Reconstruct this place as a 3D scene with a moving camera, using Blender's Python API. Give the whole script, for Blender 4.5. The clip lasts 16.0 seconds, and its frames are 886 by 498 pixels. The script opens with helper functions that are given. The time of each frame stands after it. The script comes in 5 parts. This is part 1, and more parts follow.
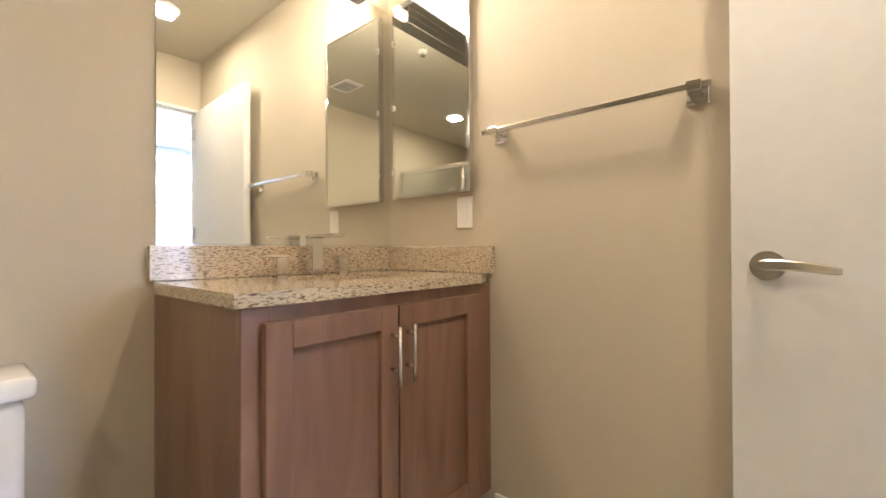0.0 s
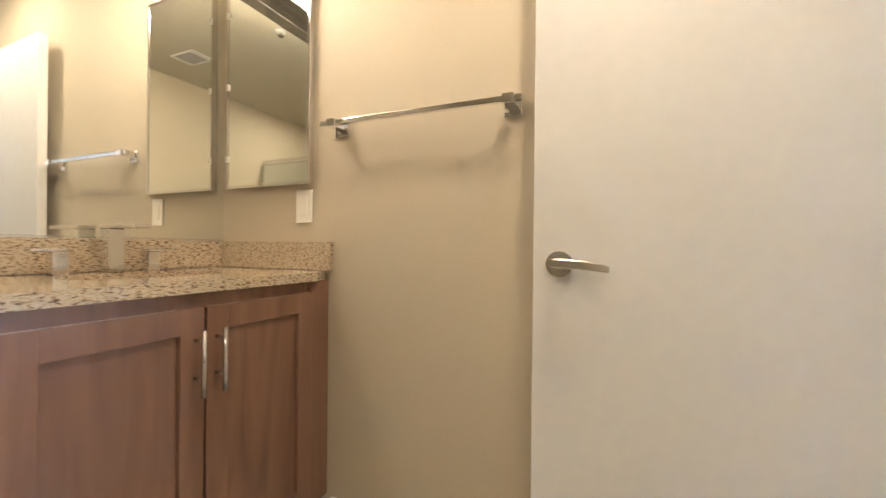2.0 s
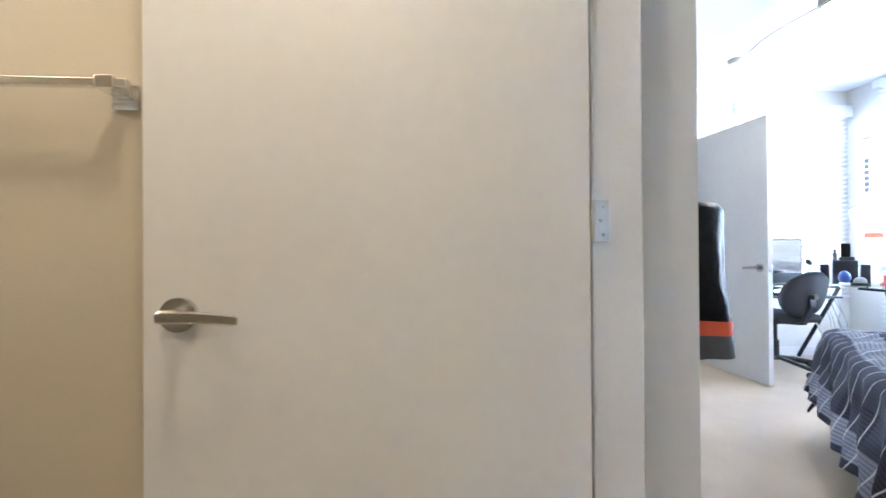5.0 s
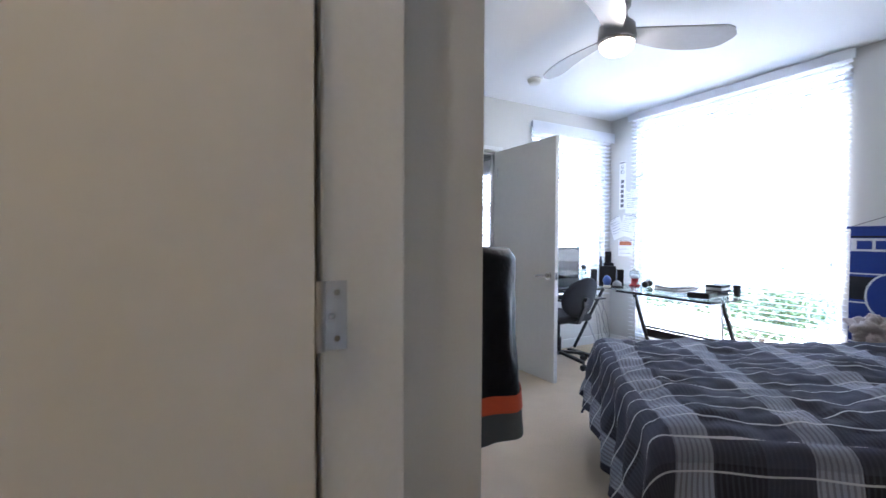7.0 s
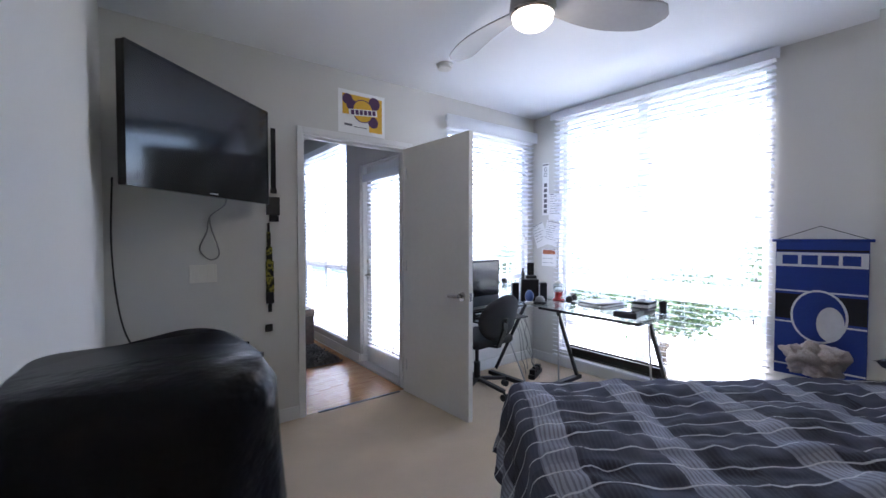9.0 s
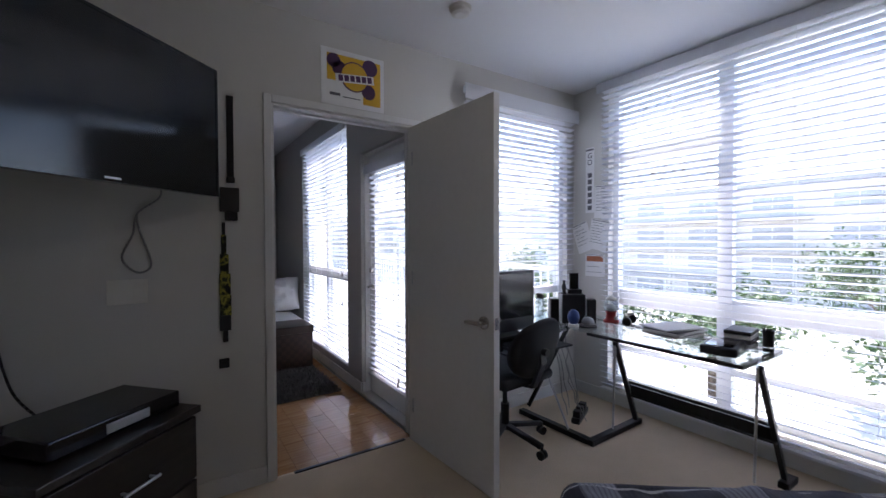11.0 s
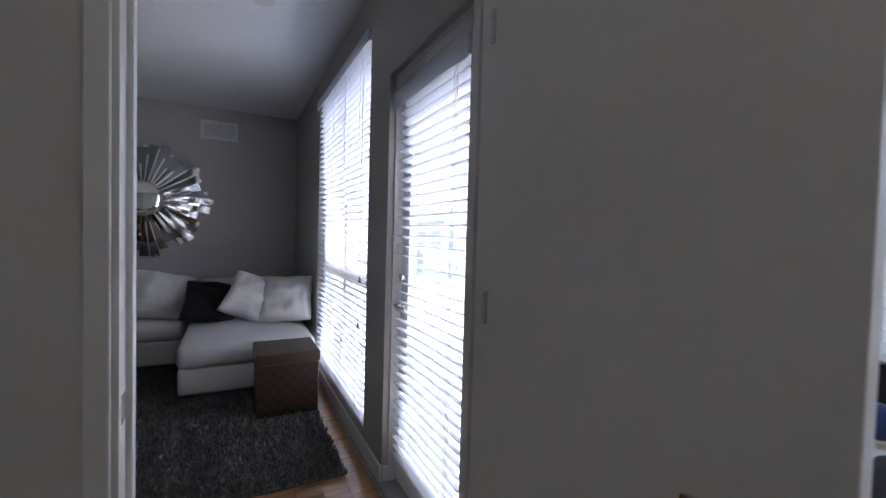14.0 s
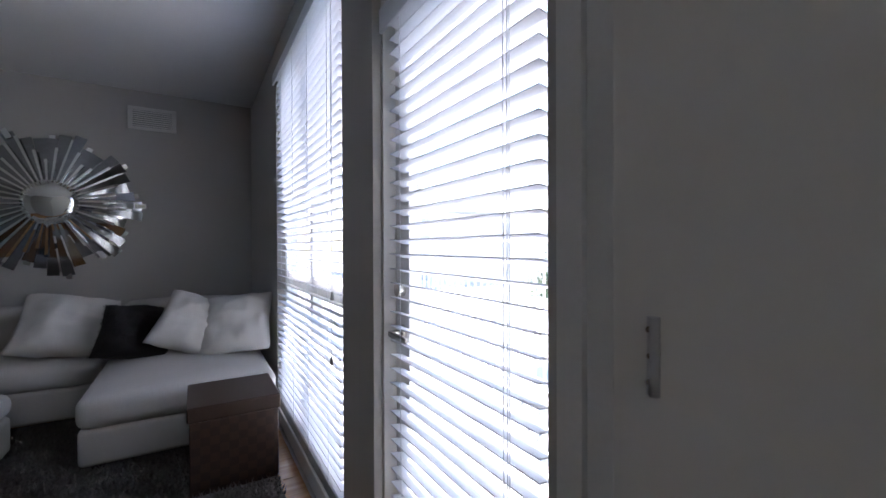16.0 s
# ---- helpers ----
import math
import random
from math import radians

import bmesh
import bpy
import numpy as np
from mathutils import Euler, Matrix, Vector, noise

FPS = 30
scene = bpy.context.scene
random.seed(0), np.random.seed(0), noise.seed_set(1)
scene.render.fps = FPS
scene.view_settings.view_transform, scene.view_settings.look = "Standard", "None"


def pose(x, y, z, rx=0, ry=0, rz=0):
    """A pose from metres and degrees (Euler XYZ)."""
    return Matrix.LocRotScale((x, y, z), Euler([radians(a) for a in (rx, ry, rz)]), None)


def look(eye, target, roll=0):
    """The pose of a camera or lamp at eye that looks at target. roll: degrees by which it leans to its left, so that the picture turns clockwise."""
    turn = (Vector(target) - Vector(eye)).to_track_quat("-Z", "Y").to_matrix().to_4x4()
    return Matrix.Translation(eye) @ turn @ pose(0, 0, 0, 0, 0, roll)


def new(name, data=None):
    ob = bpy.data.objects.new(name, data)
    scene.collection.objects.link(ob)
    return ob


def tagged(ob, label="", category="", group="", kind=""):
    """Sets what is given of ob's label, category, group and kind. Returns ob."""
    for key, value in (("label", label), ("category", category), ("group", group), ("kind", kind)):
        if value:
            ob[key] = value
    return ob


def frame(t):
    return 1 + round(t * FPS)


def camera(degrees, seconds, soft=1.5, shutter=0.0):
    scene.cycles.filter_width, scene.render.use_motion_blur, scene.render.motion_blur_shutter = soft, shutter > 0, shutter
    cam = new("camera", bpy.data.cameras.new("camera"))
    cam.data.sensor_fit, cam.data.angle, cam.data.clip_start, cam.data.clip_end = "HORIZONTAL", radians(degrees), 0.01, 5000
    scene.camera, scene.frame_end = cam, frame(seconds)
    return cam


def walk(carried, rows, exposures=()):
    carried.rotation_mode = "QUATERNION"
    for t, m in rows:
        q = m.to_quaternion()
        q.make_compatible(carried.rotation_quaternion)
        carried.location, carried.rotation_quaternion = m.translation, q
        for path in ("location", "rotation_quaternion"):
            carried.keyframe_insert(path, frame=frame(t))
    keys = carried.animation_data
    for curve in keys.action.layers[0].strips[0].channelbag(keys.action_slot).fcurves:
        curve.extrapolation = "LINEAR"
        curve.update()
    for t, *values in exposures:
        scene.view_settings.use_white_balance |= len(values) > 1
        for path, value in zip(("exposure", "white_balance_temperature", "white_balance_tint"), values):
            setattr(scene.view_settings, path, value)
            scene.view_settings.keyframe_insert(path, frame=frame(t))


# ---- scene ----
cam = camera(94.1, 16.0, shutter=0.3)
PATH = [
    (0, (0.110, 0.015, 0.960), (-1.173, 1.549, 0.972), -0.25),
    (0.5, (0.131, 0.034, 0.960), (-1.049, 1.649, 0.966), -0.05),
    (1, (0.157, 0.060, 0.960), (-0.919, 1.746, 0.958), 0.16),
    (1.5, (0.187, 0.089, 0.962), (-0.762, 1.849, 0.956), 0.38),
    (2, (0.226, 0.113, 0.963), (-0.580, 1.944, 0.958), 0.58),
    (2.5, (0.268, 0.142, 0.970), (-0.403, 2.026, 0.965), 0.62),
    (3, (0.307, 0.173, 0.978), (-0.224, 2.101, 0.975), 0.61),
    (3.5, (0.350, 0.201, 0.993), (-0.028, 2.165, 0.997), 0.51),
    (4, (0.397, 0.230, 1.006), (0.192, 2.220, 1.015), 0.31),
    (4.5, (0.441, 0.285, 1.024), (0.421, 2.285, 1.041), -0.06),
    (5, (0.511, 0.365, 1.043), (0.680, 2.358, 1.054), -0.39),
    (7.5, (0.898, 0.774, 1.245), (1.963, 2.466, 1.194), 0.50),
    (8, (1.017, 0.858, 1.277), (2.166, 2.494, 1.230), 0.40),
    (8.6, (1.211, 0.975, 1.314), (2.416, 2.570, 1.259), 0.00),
    (10.8, (1.813, 1.614, 1.322), (2.946, 3.262, 1.279), -0.30),
    (11, (1.862, 1.679, 1.320), (2.968, 3.345, 1.281), -0.20),
    (11.5, (1.987, 1.869, 1.319), (3.037, 3.571, 1.283), 0.30),
    (12, (2.110, 2.065, 1.317), (3.102, 3.801, 1.276), 0.80),
    (12.5, (2.250, 2.320, 1.312), (3.188, 4.085, 1.251), 1.10),
    (13, (2.365, 2.555, 1.297), (3.273, 4.336, 1.232), 1.50),
    (13.5, (2.477, 2.793, 1.287), (3.379, 4.577, 1.218), 1.40),
    (14, (2.548, 3.055, 1.280), (3.459, 4.834, 1.216), 1.60),
    (14.5, (2.604, 3.247, 1.267), (3.534, 5.017, 1.219), 1.50),
    (15, (2.647, 3.437, 1.250), (3.588, 5.201, 1.223), 1.10),
    (15.5, (2.699, 3.601, 1.230), (3.671, 5.348, 1.213), 0.30),
    (16, (2.730, 3.737, 1.210), (3.764, 5.449, 1.198), -0.20),
]
EXPOSURES = [
    (0, 5.8, 5900, 13), (2.0, 5.8, 6100, 13), (3.5, 5.8, 5900, 12), (5.0, 5.5, 5600, 11), (7.5, 4.05, 5900, 15),
    (8.6, 3.85, 6000, 17), (10.8, 2.47, 6350, 20), (13, 2.45, 6400, 20), (14.5, 2.87, 6500, 18), (16, 2.7, 6550, 17),
]
walk(cam, [(t, look(eye, target, roll)) for t, eye, target, roll in PATH], EXPOSURES)

# ---- world, sun, lamps ----
world = bpy.data.worlds.new("sky")
scene.world = world
world.use_nodes = True
wn = world.node_tree.nodes
sky = wn.new("ShaderNodeTexSky")
sky.sky_type, sky.sun_disc = "NISHITA", False
sky.sun_elevation, sky.sun_rotation = radians(58), radians(58)
world.node_tree.links.new(sky.outputs[0], wn["Background"].inputs[0])
wn["Background"].inputs[1].default_value = 0.15


def lamp(name, kind, m, power, colour, **more):
    data = bpy.data.lights.new(name, kind)
    data.energy, data.color = power, colour
    for key, value in more.items():
        if key == "size":
            data.size = value
        if key == "size_y":
            data.shape, data.size_y = "RECTANGLE", value
        if key == "radius":
            data.shadow_soft_size = value
        if key == "angle":
            data.angle = value
    ob = new(name, data)
    ob.matrix_world = m
    return ob


# the sun stands high in the north-east: it strikes the blinds but not the floor
lamp("sun", "SUN", look((8, 5, 15), (0, 0, 0)), 3.0, (1.0, 0.95, 0.86), angle=radians(0.5))
WARM = (1.0, 0.79, 0.58)

# ---- materials ----
def material(name, colour, rough=0.6, metal=0.0, vary=0.08, grain=40.0, blotch=2.0, bump=0.1, depth=0.002, coat=0.0, spec=0.5):
    """A node material with variation at two scales and fine relief."""
    m = bpy.data.materials.new(name)
    m.use_nodes = True
    n, l = m.node_tree.nodes, m.node_tree.links
    b = n["Principled BSDF"]
    b.inputs["Metallic"].default_value = metal
    b.inputs["Coat Weight"].default_value = coat
    b.inputs["Specular IOR Level"].default_value = spec
    co = n.new("ShaderNodeTexCoord")
    fine, wide = n.new("ShaderNodeTexNoise"), n.new("ShaderNodeTexNoise")
    for node, scale in ((fine, grain), (wide, blotch)):
        node.inputs["Scale"].default_value = scale
        node.inputs["Detail"].default_value = 4
        l.new(co.outputs["Object"], node.inputs["Vector"])
    add = n.new("ShaderNodeMath")
    l.new(fine.outputs[0], add.inputs[0]), l.new(wide.outputs[0], add.inputs[1])
    ramp = n.new("ShaderNodeMapRange")
    ramp.inputs[1].default_value, ramp.inputs[2].default_value = 0.6, 1.4
    ramp.inputs[3].default_value, ramp.inputs[4].default_value = 1 - vary, 1 + vary
    l.new(add.outputs[0], ramp.inputs[0])
    mul = n.new("ShaderNodeVectorMath")
    mul.operation = "SCALE"
    mul.inputs[0].default_value = colour
    l.new(ramp.outputs[0], mul.inputs["Scale"])
    l.new(mul.outputs[0], b.inputs["Base Color"])
    rr = n.new("ShaderNodeMapRange")
    rr.inputs[3].default_value, rr.inputs[4].default_value = max(0.02, rough - 0.06), min(1.0, rough + 0.06)
    l.new(wide.outputs[0], rr.inputs[0])
    l.new(rr.outputs[0], b.inputs["Roughness"])
    if bump:
        bp = n.new("ShaderNodeBump")
        bp.inputs["Strength"].default_value, bp.inputs["Distance"].default_value = bump, depth
        l.new(fine.outputs[0], bp.inputs["Height"])
        l.new(bp.outputs[0], b.inputs["Normal"])
    return m


def glow(name, colour, strength):
    m = bpy.data.materials.new(name)
    m.use_nodes = True
    b = m.node_tree.nodes["Principled BSDF"]
    b.inputs["Emission Color"].default_value = (*colour, 1)
    b.inputs["Emission Strength"].default_value = strength
    return m


def pane_glass(name, tint=(0.93, 0.96, 0.95), ior=1.45):
    """Clear thin glass: lets light through and shines at grazing angles."""
    m = bpy.data.materials.new(name)
    m.use_nodes = True
    n, l = m.node_tree.nodes, m.node_tree.links
    n.remove(n["Principled BSDF"])
    clear, gloss, mix, edge, power, scale = (n.new("ShaderNode" + k) for k in ("BsdfTransparent", "BsdfGlossy", "MixShader", "LayerWeight", "Math", "MapRange"))
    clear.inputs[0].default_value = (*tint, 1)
    gloss.inputs["Roughness"].default_value = 0.01
    edge.inputs[0].default_value = 0.5
    power.operation, power.inputs[1].default_value = "POWER", 4.0
    scale.inputs[3].default_value, scale.inputs[4].default_value = (ior - 1) ** 2 / (ior + 1) ** 2, 0.75
    l.new(edge.outputs["Facing"], power.inputs[0]), l.new(power.outputs[0], scale.inputs[0])
    l.new(scale.outputs[0], mix.inputs[0]), l.new(clear.outputs[0], mix.inputs[1]), l.new(gloss.outputs[0], mix.inputs[2])
    l.new(mix.outputs[0], n["Material Output"].inputs[0])
    return m


def node_colour(m, build):
    """Replaces the base colour of m by what build(nodes, links, coordinates) returns."""
    n, l = m.node_tree.nodes, m.node_tree.links
    co = n.new("ShaderNodeTexCoord").outputs["Object"]
    l.new(build(n, l, co), n["Principled BSDF"].inputs["Base Color"])
    return m


def ramp_node(n, l, source, stops):
    r = n.new("ShaderNodeValToRGB")
    r.color_ramp.elements[0].position, r.color_ramp.elements[0].color = stops[0][0], (*stops[0][1], 1)
    r.color_ramp.elements[1].position, r.color_ramp.elements[1].color = stops[-1][0], (*stops[-1][1], 1)
    for p, c in stops[1:-1]:
        r.color_ramp.elements.new(p).color = (*c, 1)
    l.new(source, r.inputs[0])
    return r.outputs[0]


def noise_node(n, l, co, stretch, scale, detail=6.0, twist=0.0):
    mp = n.new("ShaderNodeMapping")
    mp.inputs["Scale"].default_value = stretch
    l.new(co, mp.inputs[0])
    t = n.new("ShaderNodeTexNoise")
    t.inputs["Scale"].default_value, t.inputs["Detail"].default_value, t.inputs["Distortion"].default_value = scale, detail, twist
    l.new(mp.outputs[0], t.inputs["Vector"])
    return t.outputs[0]


def wood(name, dark, light, stretch, rough=0.4, scale=3.0, coat=0.0):
    m = material(name, light, rough, grain=60, bump=0.08, depth=0.001, coat=coat)
    return node_colour(m, lambda n, l, co: ramp_node(n, l, noise_node(n, l, co, stretch, scale, 8, 1.2), [(0.3, dark), (0.7, light)]))


PAINT = material("wall_paint", (0.65, 0.64, 0.61), 0.75, vary=0.03, grain=180, blotch=1.2, bump=0.12, depth=0.0015)
CEILING = material("ceiling_paint", (0.87, 0.875, 0.88), 0.85, vary=0.03, grain=150, blotch=0.8, bump=0.1)
LIVING_PAINT = material("grey_living_paint", (0.50, 0.49, 0.475), 0.75, vary=0.03, grain=180, blotch=1.2, bump=0.12, depth=0.0015)
BATH_PAINT = material("tan_bath_paint", (0.54, 0.48, 0.37), 0.7, vary=0.03, grain=180, blotch=1.2, bump=0.12, depth=0.0015)
BATH_CEILING = material("bath_ceiling_paint", (0.52, 0.48, 0.38), 0.8, vary=0.03, grain=150, blotch=0.8, bump=0.1)
WHITE = material("white_trim_paint", (0.76, 0.76, 0.745), 0.42, vary=0.03, grain=90, blotch=3, bump=0.04)
DOOR_WHITE = material("door_paint", (0.74, 0.73, 0.705), 0.5, vary=0.035, grain=25, blotch=1.5, bump=0.05)
SLAT = material("blind_slat_white", (0.82, 0.82, 0.83), 0.5, vary=0.03, grain=30, blotch=4, bump=0.03)
def let_light_through(m, colour, much):
    """Thin white plastic that glows a little when lit from behind."""
    n, l = m.node_tree.nodes, m.node_tree.links
    t, mix = n.new("ShaderNodeBsdfTranslucent"), n.new("ShaderNodeMixShader")
    t.inputs[0].default_value = (*colour, 1)
    mix.inputs[0].default_value = much
    l.new(n["Principled BSDF"].outputs[0], mix.inputs[1]), l.new(t.outputs[0], mix.inputs[2])
    l.new(mix.outputs[0], n["Material Output"].inputs[0])


let_light_through(SLAT, (0.80, 0.84, 0.92), 0.40)
VINYL = material("white_vinyl_frame", (0.80, 0.81, 0.82), 0.35, vary=0.03, bump=0.02)
CARPET = material("beige_carpet", (0.62, 0.505, 0.37), 0.95, vary=0.16, grain=320, blotch=2.5, bump=0.9, depth=0.006)
CHROME = material("chrome", (0.82, 0.82, 0.83), 0.07, 1.0, vary=0.03, bump=0.0)
NICKEL = material("satin_nickel", (0.62, 0.60, 0.57), 0.24, 1.0, vary=0.06, bump=0.03)
STEEL = material("brushed_steel", (0.60, 0.60, 0.61), 0.35, 1.0, vary=0.06, bump=0.03)
MIRROR = material("mirror_silver", (0.90, 0.92, 0.90), 0.02, 1.0, vary=0.0, bump=0.0)
MIRROR.node_tree.nodes["Map Range.001"].inputs[4].default_value = 0.02
# silver darkened to stand in for the dark room reflected in the sunburst panels
DIM_MIRROR = material("dimmed_mirror_silver", (0.32, 0.33, 0.34), 0.05, 1.0, vary=0.12, grain=30, blotch=6, bump=0.02)
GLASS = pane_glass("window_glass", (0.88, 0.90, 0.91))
JAR_GLASS = pane_glass("jar_glass", (0.80, 0.83, 0.84), 1.7)
DESK_GLASS = pane_glass("desk_glass", (0.94, 0.975, 0.965), 1.5)
BLACK = material("black_plastic", (0.018, 0.018, 0.020), 0.4, vary=0.15, bump=0.06)
GLOSS_BLACK = material("gloss_black", (0.008, 0.008, 0.010), 0.1, vary=0.1, bump=0.0)
BLACK_METAL = material("black_powder_coat", (0.02, 0.02, 0.022), 0.35, 0.3, vary=0.15, bump=0.05)
BLACK_CLOTH = material("black_woven_cloth", (0.022, 0.022, 0.026), 0.85, vary=0.25, grain=300, bump=0.5)
ESPRESSO = wood("espresso_wood", (0.010, 0.008, 0.007), (0.026, 0.019, 0.016), (1, 8, 8), 0.35)
VANITY_WOOD = wood("stained_maple", (0.150, 0.076, 0.048), (0.275, 0.152, 0.098), (3.2, 3.2, 0.5), 0.32, 2.2, 0.2)
PORCELAIN = material("white_porcelain", (0.80, 0.79, 0.76), 0.12, vary=0.02, bump=0.0, coat=0.4)
PLATE = material("white_plastic_plate", (0.78, 0.76, 0.70), 0.35, vary=0.02, bump=0.02)
SOFA = material("off_white_upholstery", (0.60, 0.58, 0.56), 0.9, vary=0.1, grain=220, blotch=3, bump=0.5, depth=0.003)
PILLOW = material("grey_white_cotton", (0.66, 0.64, 0.62), 0.9, vary=0.08, grain=260, blotch=5, bump=0.4)
FUR_BLACK = material("black_faux_fur", (0.014, 0.012, 0.013), 0.95, vary=0.5, grain=120, bump=1.0, depth=0.02)
RUG = material("grey_shag", (0.150, 0.140, 0.137), 1.0, vary=0.32, grain=60, blotch=7, bump=1.0, depth=0.03)
FAN_GREY = material("fan_grey", (0.31, 0.305, 0.30), 0.4, 0.2, vary=0.05, bump=0.03)
PAPER = material("white_paper", (0.87, 0.87, 0.87), 0.8, vary=0.03, bump=0.05)
INK = material("grey_ink", (0.13, 0.13, 0.15), 0.8, bump=0.0)
RED = material("red_plastic", (0.42, 0.03, 0.03), 0.35, bump=0.02)
BLUE = material("blue_plastic", (0.05, 0.10, 0.32), 0.3, bump=0.02)
SCREEN = material("screen_black", (0.012, 0.012, 0.014), 0.10, vary=0.1, grain=5, blotch=2, bump=0.0)
CONCRETE = material("balcony_concrete", (0.42, 0.41, 0.39), 0.85, vary=0.12, grain=40, bump=0.4)
STUCCO = material("pale_stucco", (0.72, 0.69, 0.64), 0.9, vary=0.08, grain=12, blotch=0.5, bump=0.4)
BRICK_RED = material("rust_red_panel", (0.34, 0.17, 0.12), 0.9, vary=0.15, grain=9, blotch=0.7, bump=0.4)
FAR_GLASS = material("far_window_glass", (0.44, 0.46, 0.49), 0.15, vary=0.1, bump=0.0)
LEAF = material("leaf_green", (0.07, 0.12, 0.035), 0.6, vary=0.45, grain=3, blotch=1.0, bump=0.2)
BARK = material("bark", (0.12, 0.085, 0.06), 0.95, vary=0.3, grain=14, bump=0.8, depth=0.02)
GROUND = material("paving", (0.58, 0.57, 0.54), 0.9, vary=0.12, grain=6, blotch=0.3, bump=0.3)
LAMP_GLASS = glow("lit_frosted_glass", (1.0, 0.82, 0.60), 1.2)
DOWNLIGHT = glow("lit_downlight", (1.0, 0.84, 0.62), 1.0)
FAN_GLASS = glow("lit_fan_glass", (1.0, 0.86, 0.68), 0.6)


def granite_colour(n, l, co):
    a = noise_node(n, l, co, (7, 2.2, 8), 30, 8, 0.5)
    return ramp_node(n, l, a, [(0.33, (0.11, 0.085, 0.07)), (0.42, (0.33, 0.25, 0.17)), (0.48, (0.54, 0.44, 0.31)), (0.58, (0.65, 0.57, 0.44)), (0.68, (0.44, 0.34, 0.23))])


GRANITE = node_colour(material("speckled_granite", (0.5, 0.45, 0.35), 0.1, bump=0.0, coat=0.3), granite_colour)


def plank_colour(n, l, co):
    return ramp_node(n, l, noise_node(n, l, co, (1, 14, 1), 2.2, 8, 0.8), [(0.3, (0.30, 0.148, 0.058)), (0.5, (0.42, 0.228, 0.098)), (0.72, (0.52, 0.315, 0.150))])


PLANK = node_colour(material("oak_plank", (0.35, 0.19, 0.08), 0.22, bump=0.03, coat=0.4), plank_colour)


def stripe(n, l, value, period, low, high):
    """1 where value, taken modulo period, lies between low and high."""
    def op(kind, a, b):
        k = n.new("ShaderNodeMath")
        k.operation = kind
        for i, v in enumerate((a, b)):
            if isinstance(v, (int, float)):
                k.inputs[i].default_value = v
            else:
                l.new(v, k.inputs[i])
        return k.outputs[0]
    f = op("FLOORED_MODULO", value, period)
    return op("MULTIPLY", op("GREATER_THAN", f, low), op("LESS_THAN", f, high))


def plaid_colour(n, l, co):
    uv = n.new("ShaderNodeUVMap")
    uv.uv_map = "weave"
    sep = n.new("ShaderNodeSeparateXYZ")
    l.new(uv.outputs[0], sep.inputs[0])
    u, v = sep.outputs[0], sep.outputs[1]

    def layer(below, mask, colour, much=1.0):
        mix = n.new("ShaderNodeMix")
        mix.data_type = "RGBA"
        k = n.new("ShaderNodeMath")
        k.operation, k.inputs[1].default_value = "MULTIPLY", much
        l.new(mask, k.inputs[0]), l.new(k.outputs[0], mix.inputs[0])
        l.new(below, mix.inputs[6])
        mix.inputs[7].default_value = (*colour, 1)
        return mix.outputs[2]
    base = ramp_node(n, l, noise_node(n, l, co, (1, 1, 1), 9), [(0.3, (0.009, 0.010, 0.020)), (0.7, (0.022, 0.024, 0.042))])
    c = layer(base, stripe(n, l, u, 0.37, 0.24, 0.37), (0.034, 0.037, 0.062), 0.9)
    c = layer(c, stripe(n, l, u, 0.37, 0.0, 0.105), (0.32, 0.335, 0.40), 0.8)
    c = layer(c, stripe(n, l, u, 0.0150, 0.0, 0.006), (0.05, 0.055, 0.08), 0.5)
    c = layer(c, stripe(n, l, v, 0.30, 0.0, 0.15), (0.075, 0.08, 0.12), 0.3)
    c = layer(c, stripe(n, l, v, 0.098, 0.0, 0.006), (0.55, 0.56, 0.60), 0.85)
    return c


PLAID = node_colour(material("plaid_duvet", (0.05, 0.05, 0.07), 0.9, grain=260, bump=0.5, depth=0.003), plaid_colour)


def leather_colour(n, l, co):
    ch = n.new("ShaderNodeTexChecker")
    ch.inputs["Scale"].default_value = 24
    ch.inputs[1].default_value, ch.inputs[2].default_value = (0.050, 0.026, 0.018, 1), (0.032, 0.017, 0.012, 1)
    l.new(co, ch.inputs[0])
    return ch.outputs[0]


WEAVE = node_colour(material("woven_brown_leather", (0.045, 0.024, 0.017), 0.45, grain=40, bump=0.4), leather_colour)
LEATHER = material("dark_brown_leather", (0.050, 0.030, 0.022), 0.4, vary=0.15, grain=60, bump=0.25)


# ---- building helpers ----
def box(bm, x0, x1, y0, y1, z0, z1, m=None, bevel=0.0, seg=2):
    """A box, bevelled if asked, set by the matrix m."""
    t = Matrix.Translation(((x0 + x1) / 2, (y0 + y1) / 2, (z0 + z1) / 2)) @ Matrix.Diagonal((abs(x1 - x0), abs(y1 - y0), abs(z1 - z0), 1))
    made = bmesh.ops.create_cube(bm, size=1, matrix=t)
    vs = made["verts"]
    if bevel:
        es = list({e for v in vs for e in v.link_edges})
        made = bmesh.ops.bevel(bm, geom=es, offset=bevel, segments=seg, affect="EDGES", profile=0.5)
        vs = made["verts"] if made["verts"] else vs
        vs = list({v for f in made["faces"] for v in f.verts} | {v for v in vs if v.is_valid})
    if m is not None:
        bmesh.ops.transform(bm, matrix=m, verts=[v for v in vs if v.is_valid])
    return vs


def rod(bm, a, b, r, r2=None, seg=12):
    """A round bar from a to b."""
    a, b = Vector(a), Vector(b)
    d = b - a
    m = Matrix.Translation((a + b) / 2) @ d.to_track_quat("Z", "Y").to_matrix().to_4x4()
    return bmesh.ops.create_cone(bm, cap_ends=True, segments=seg, radius1=r, radius2=r if r2 is None else r2, depth=d.length, matrix=m)["verts"]


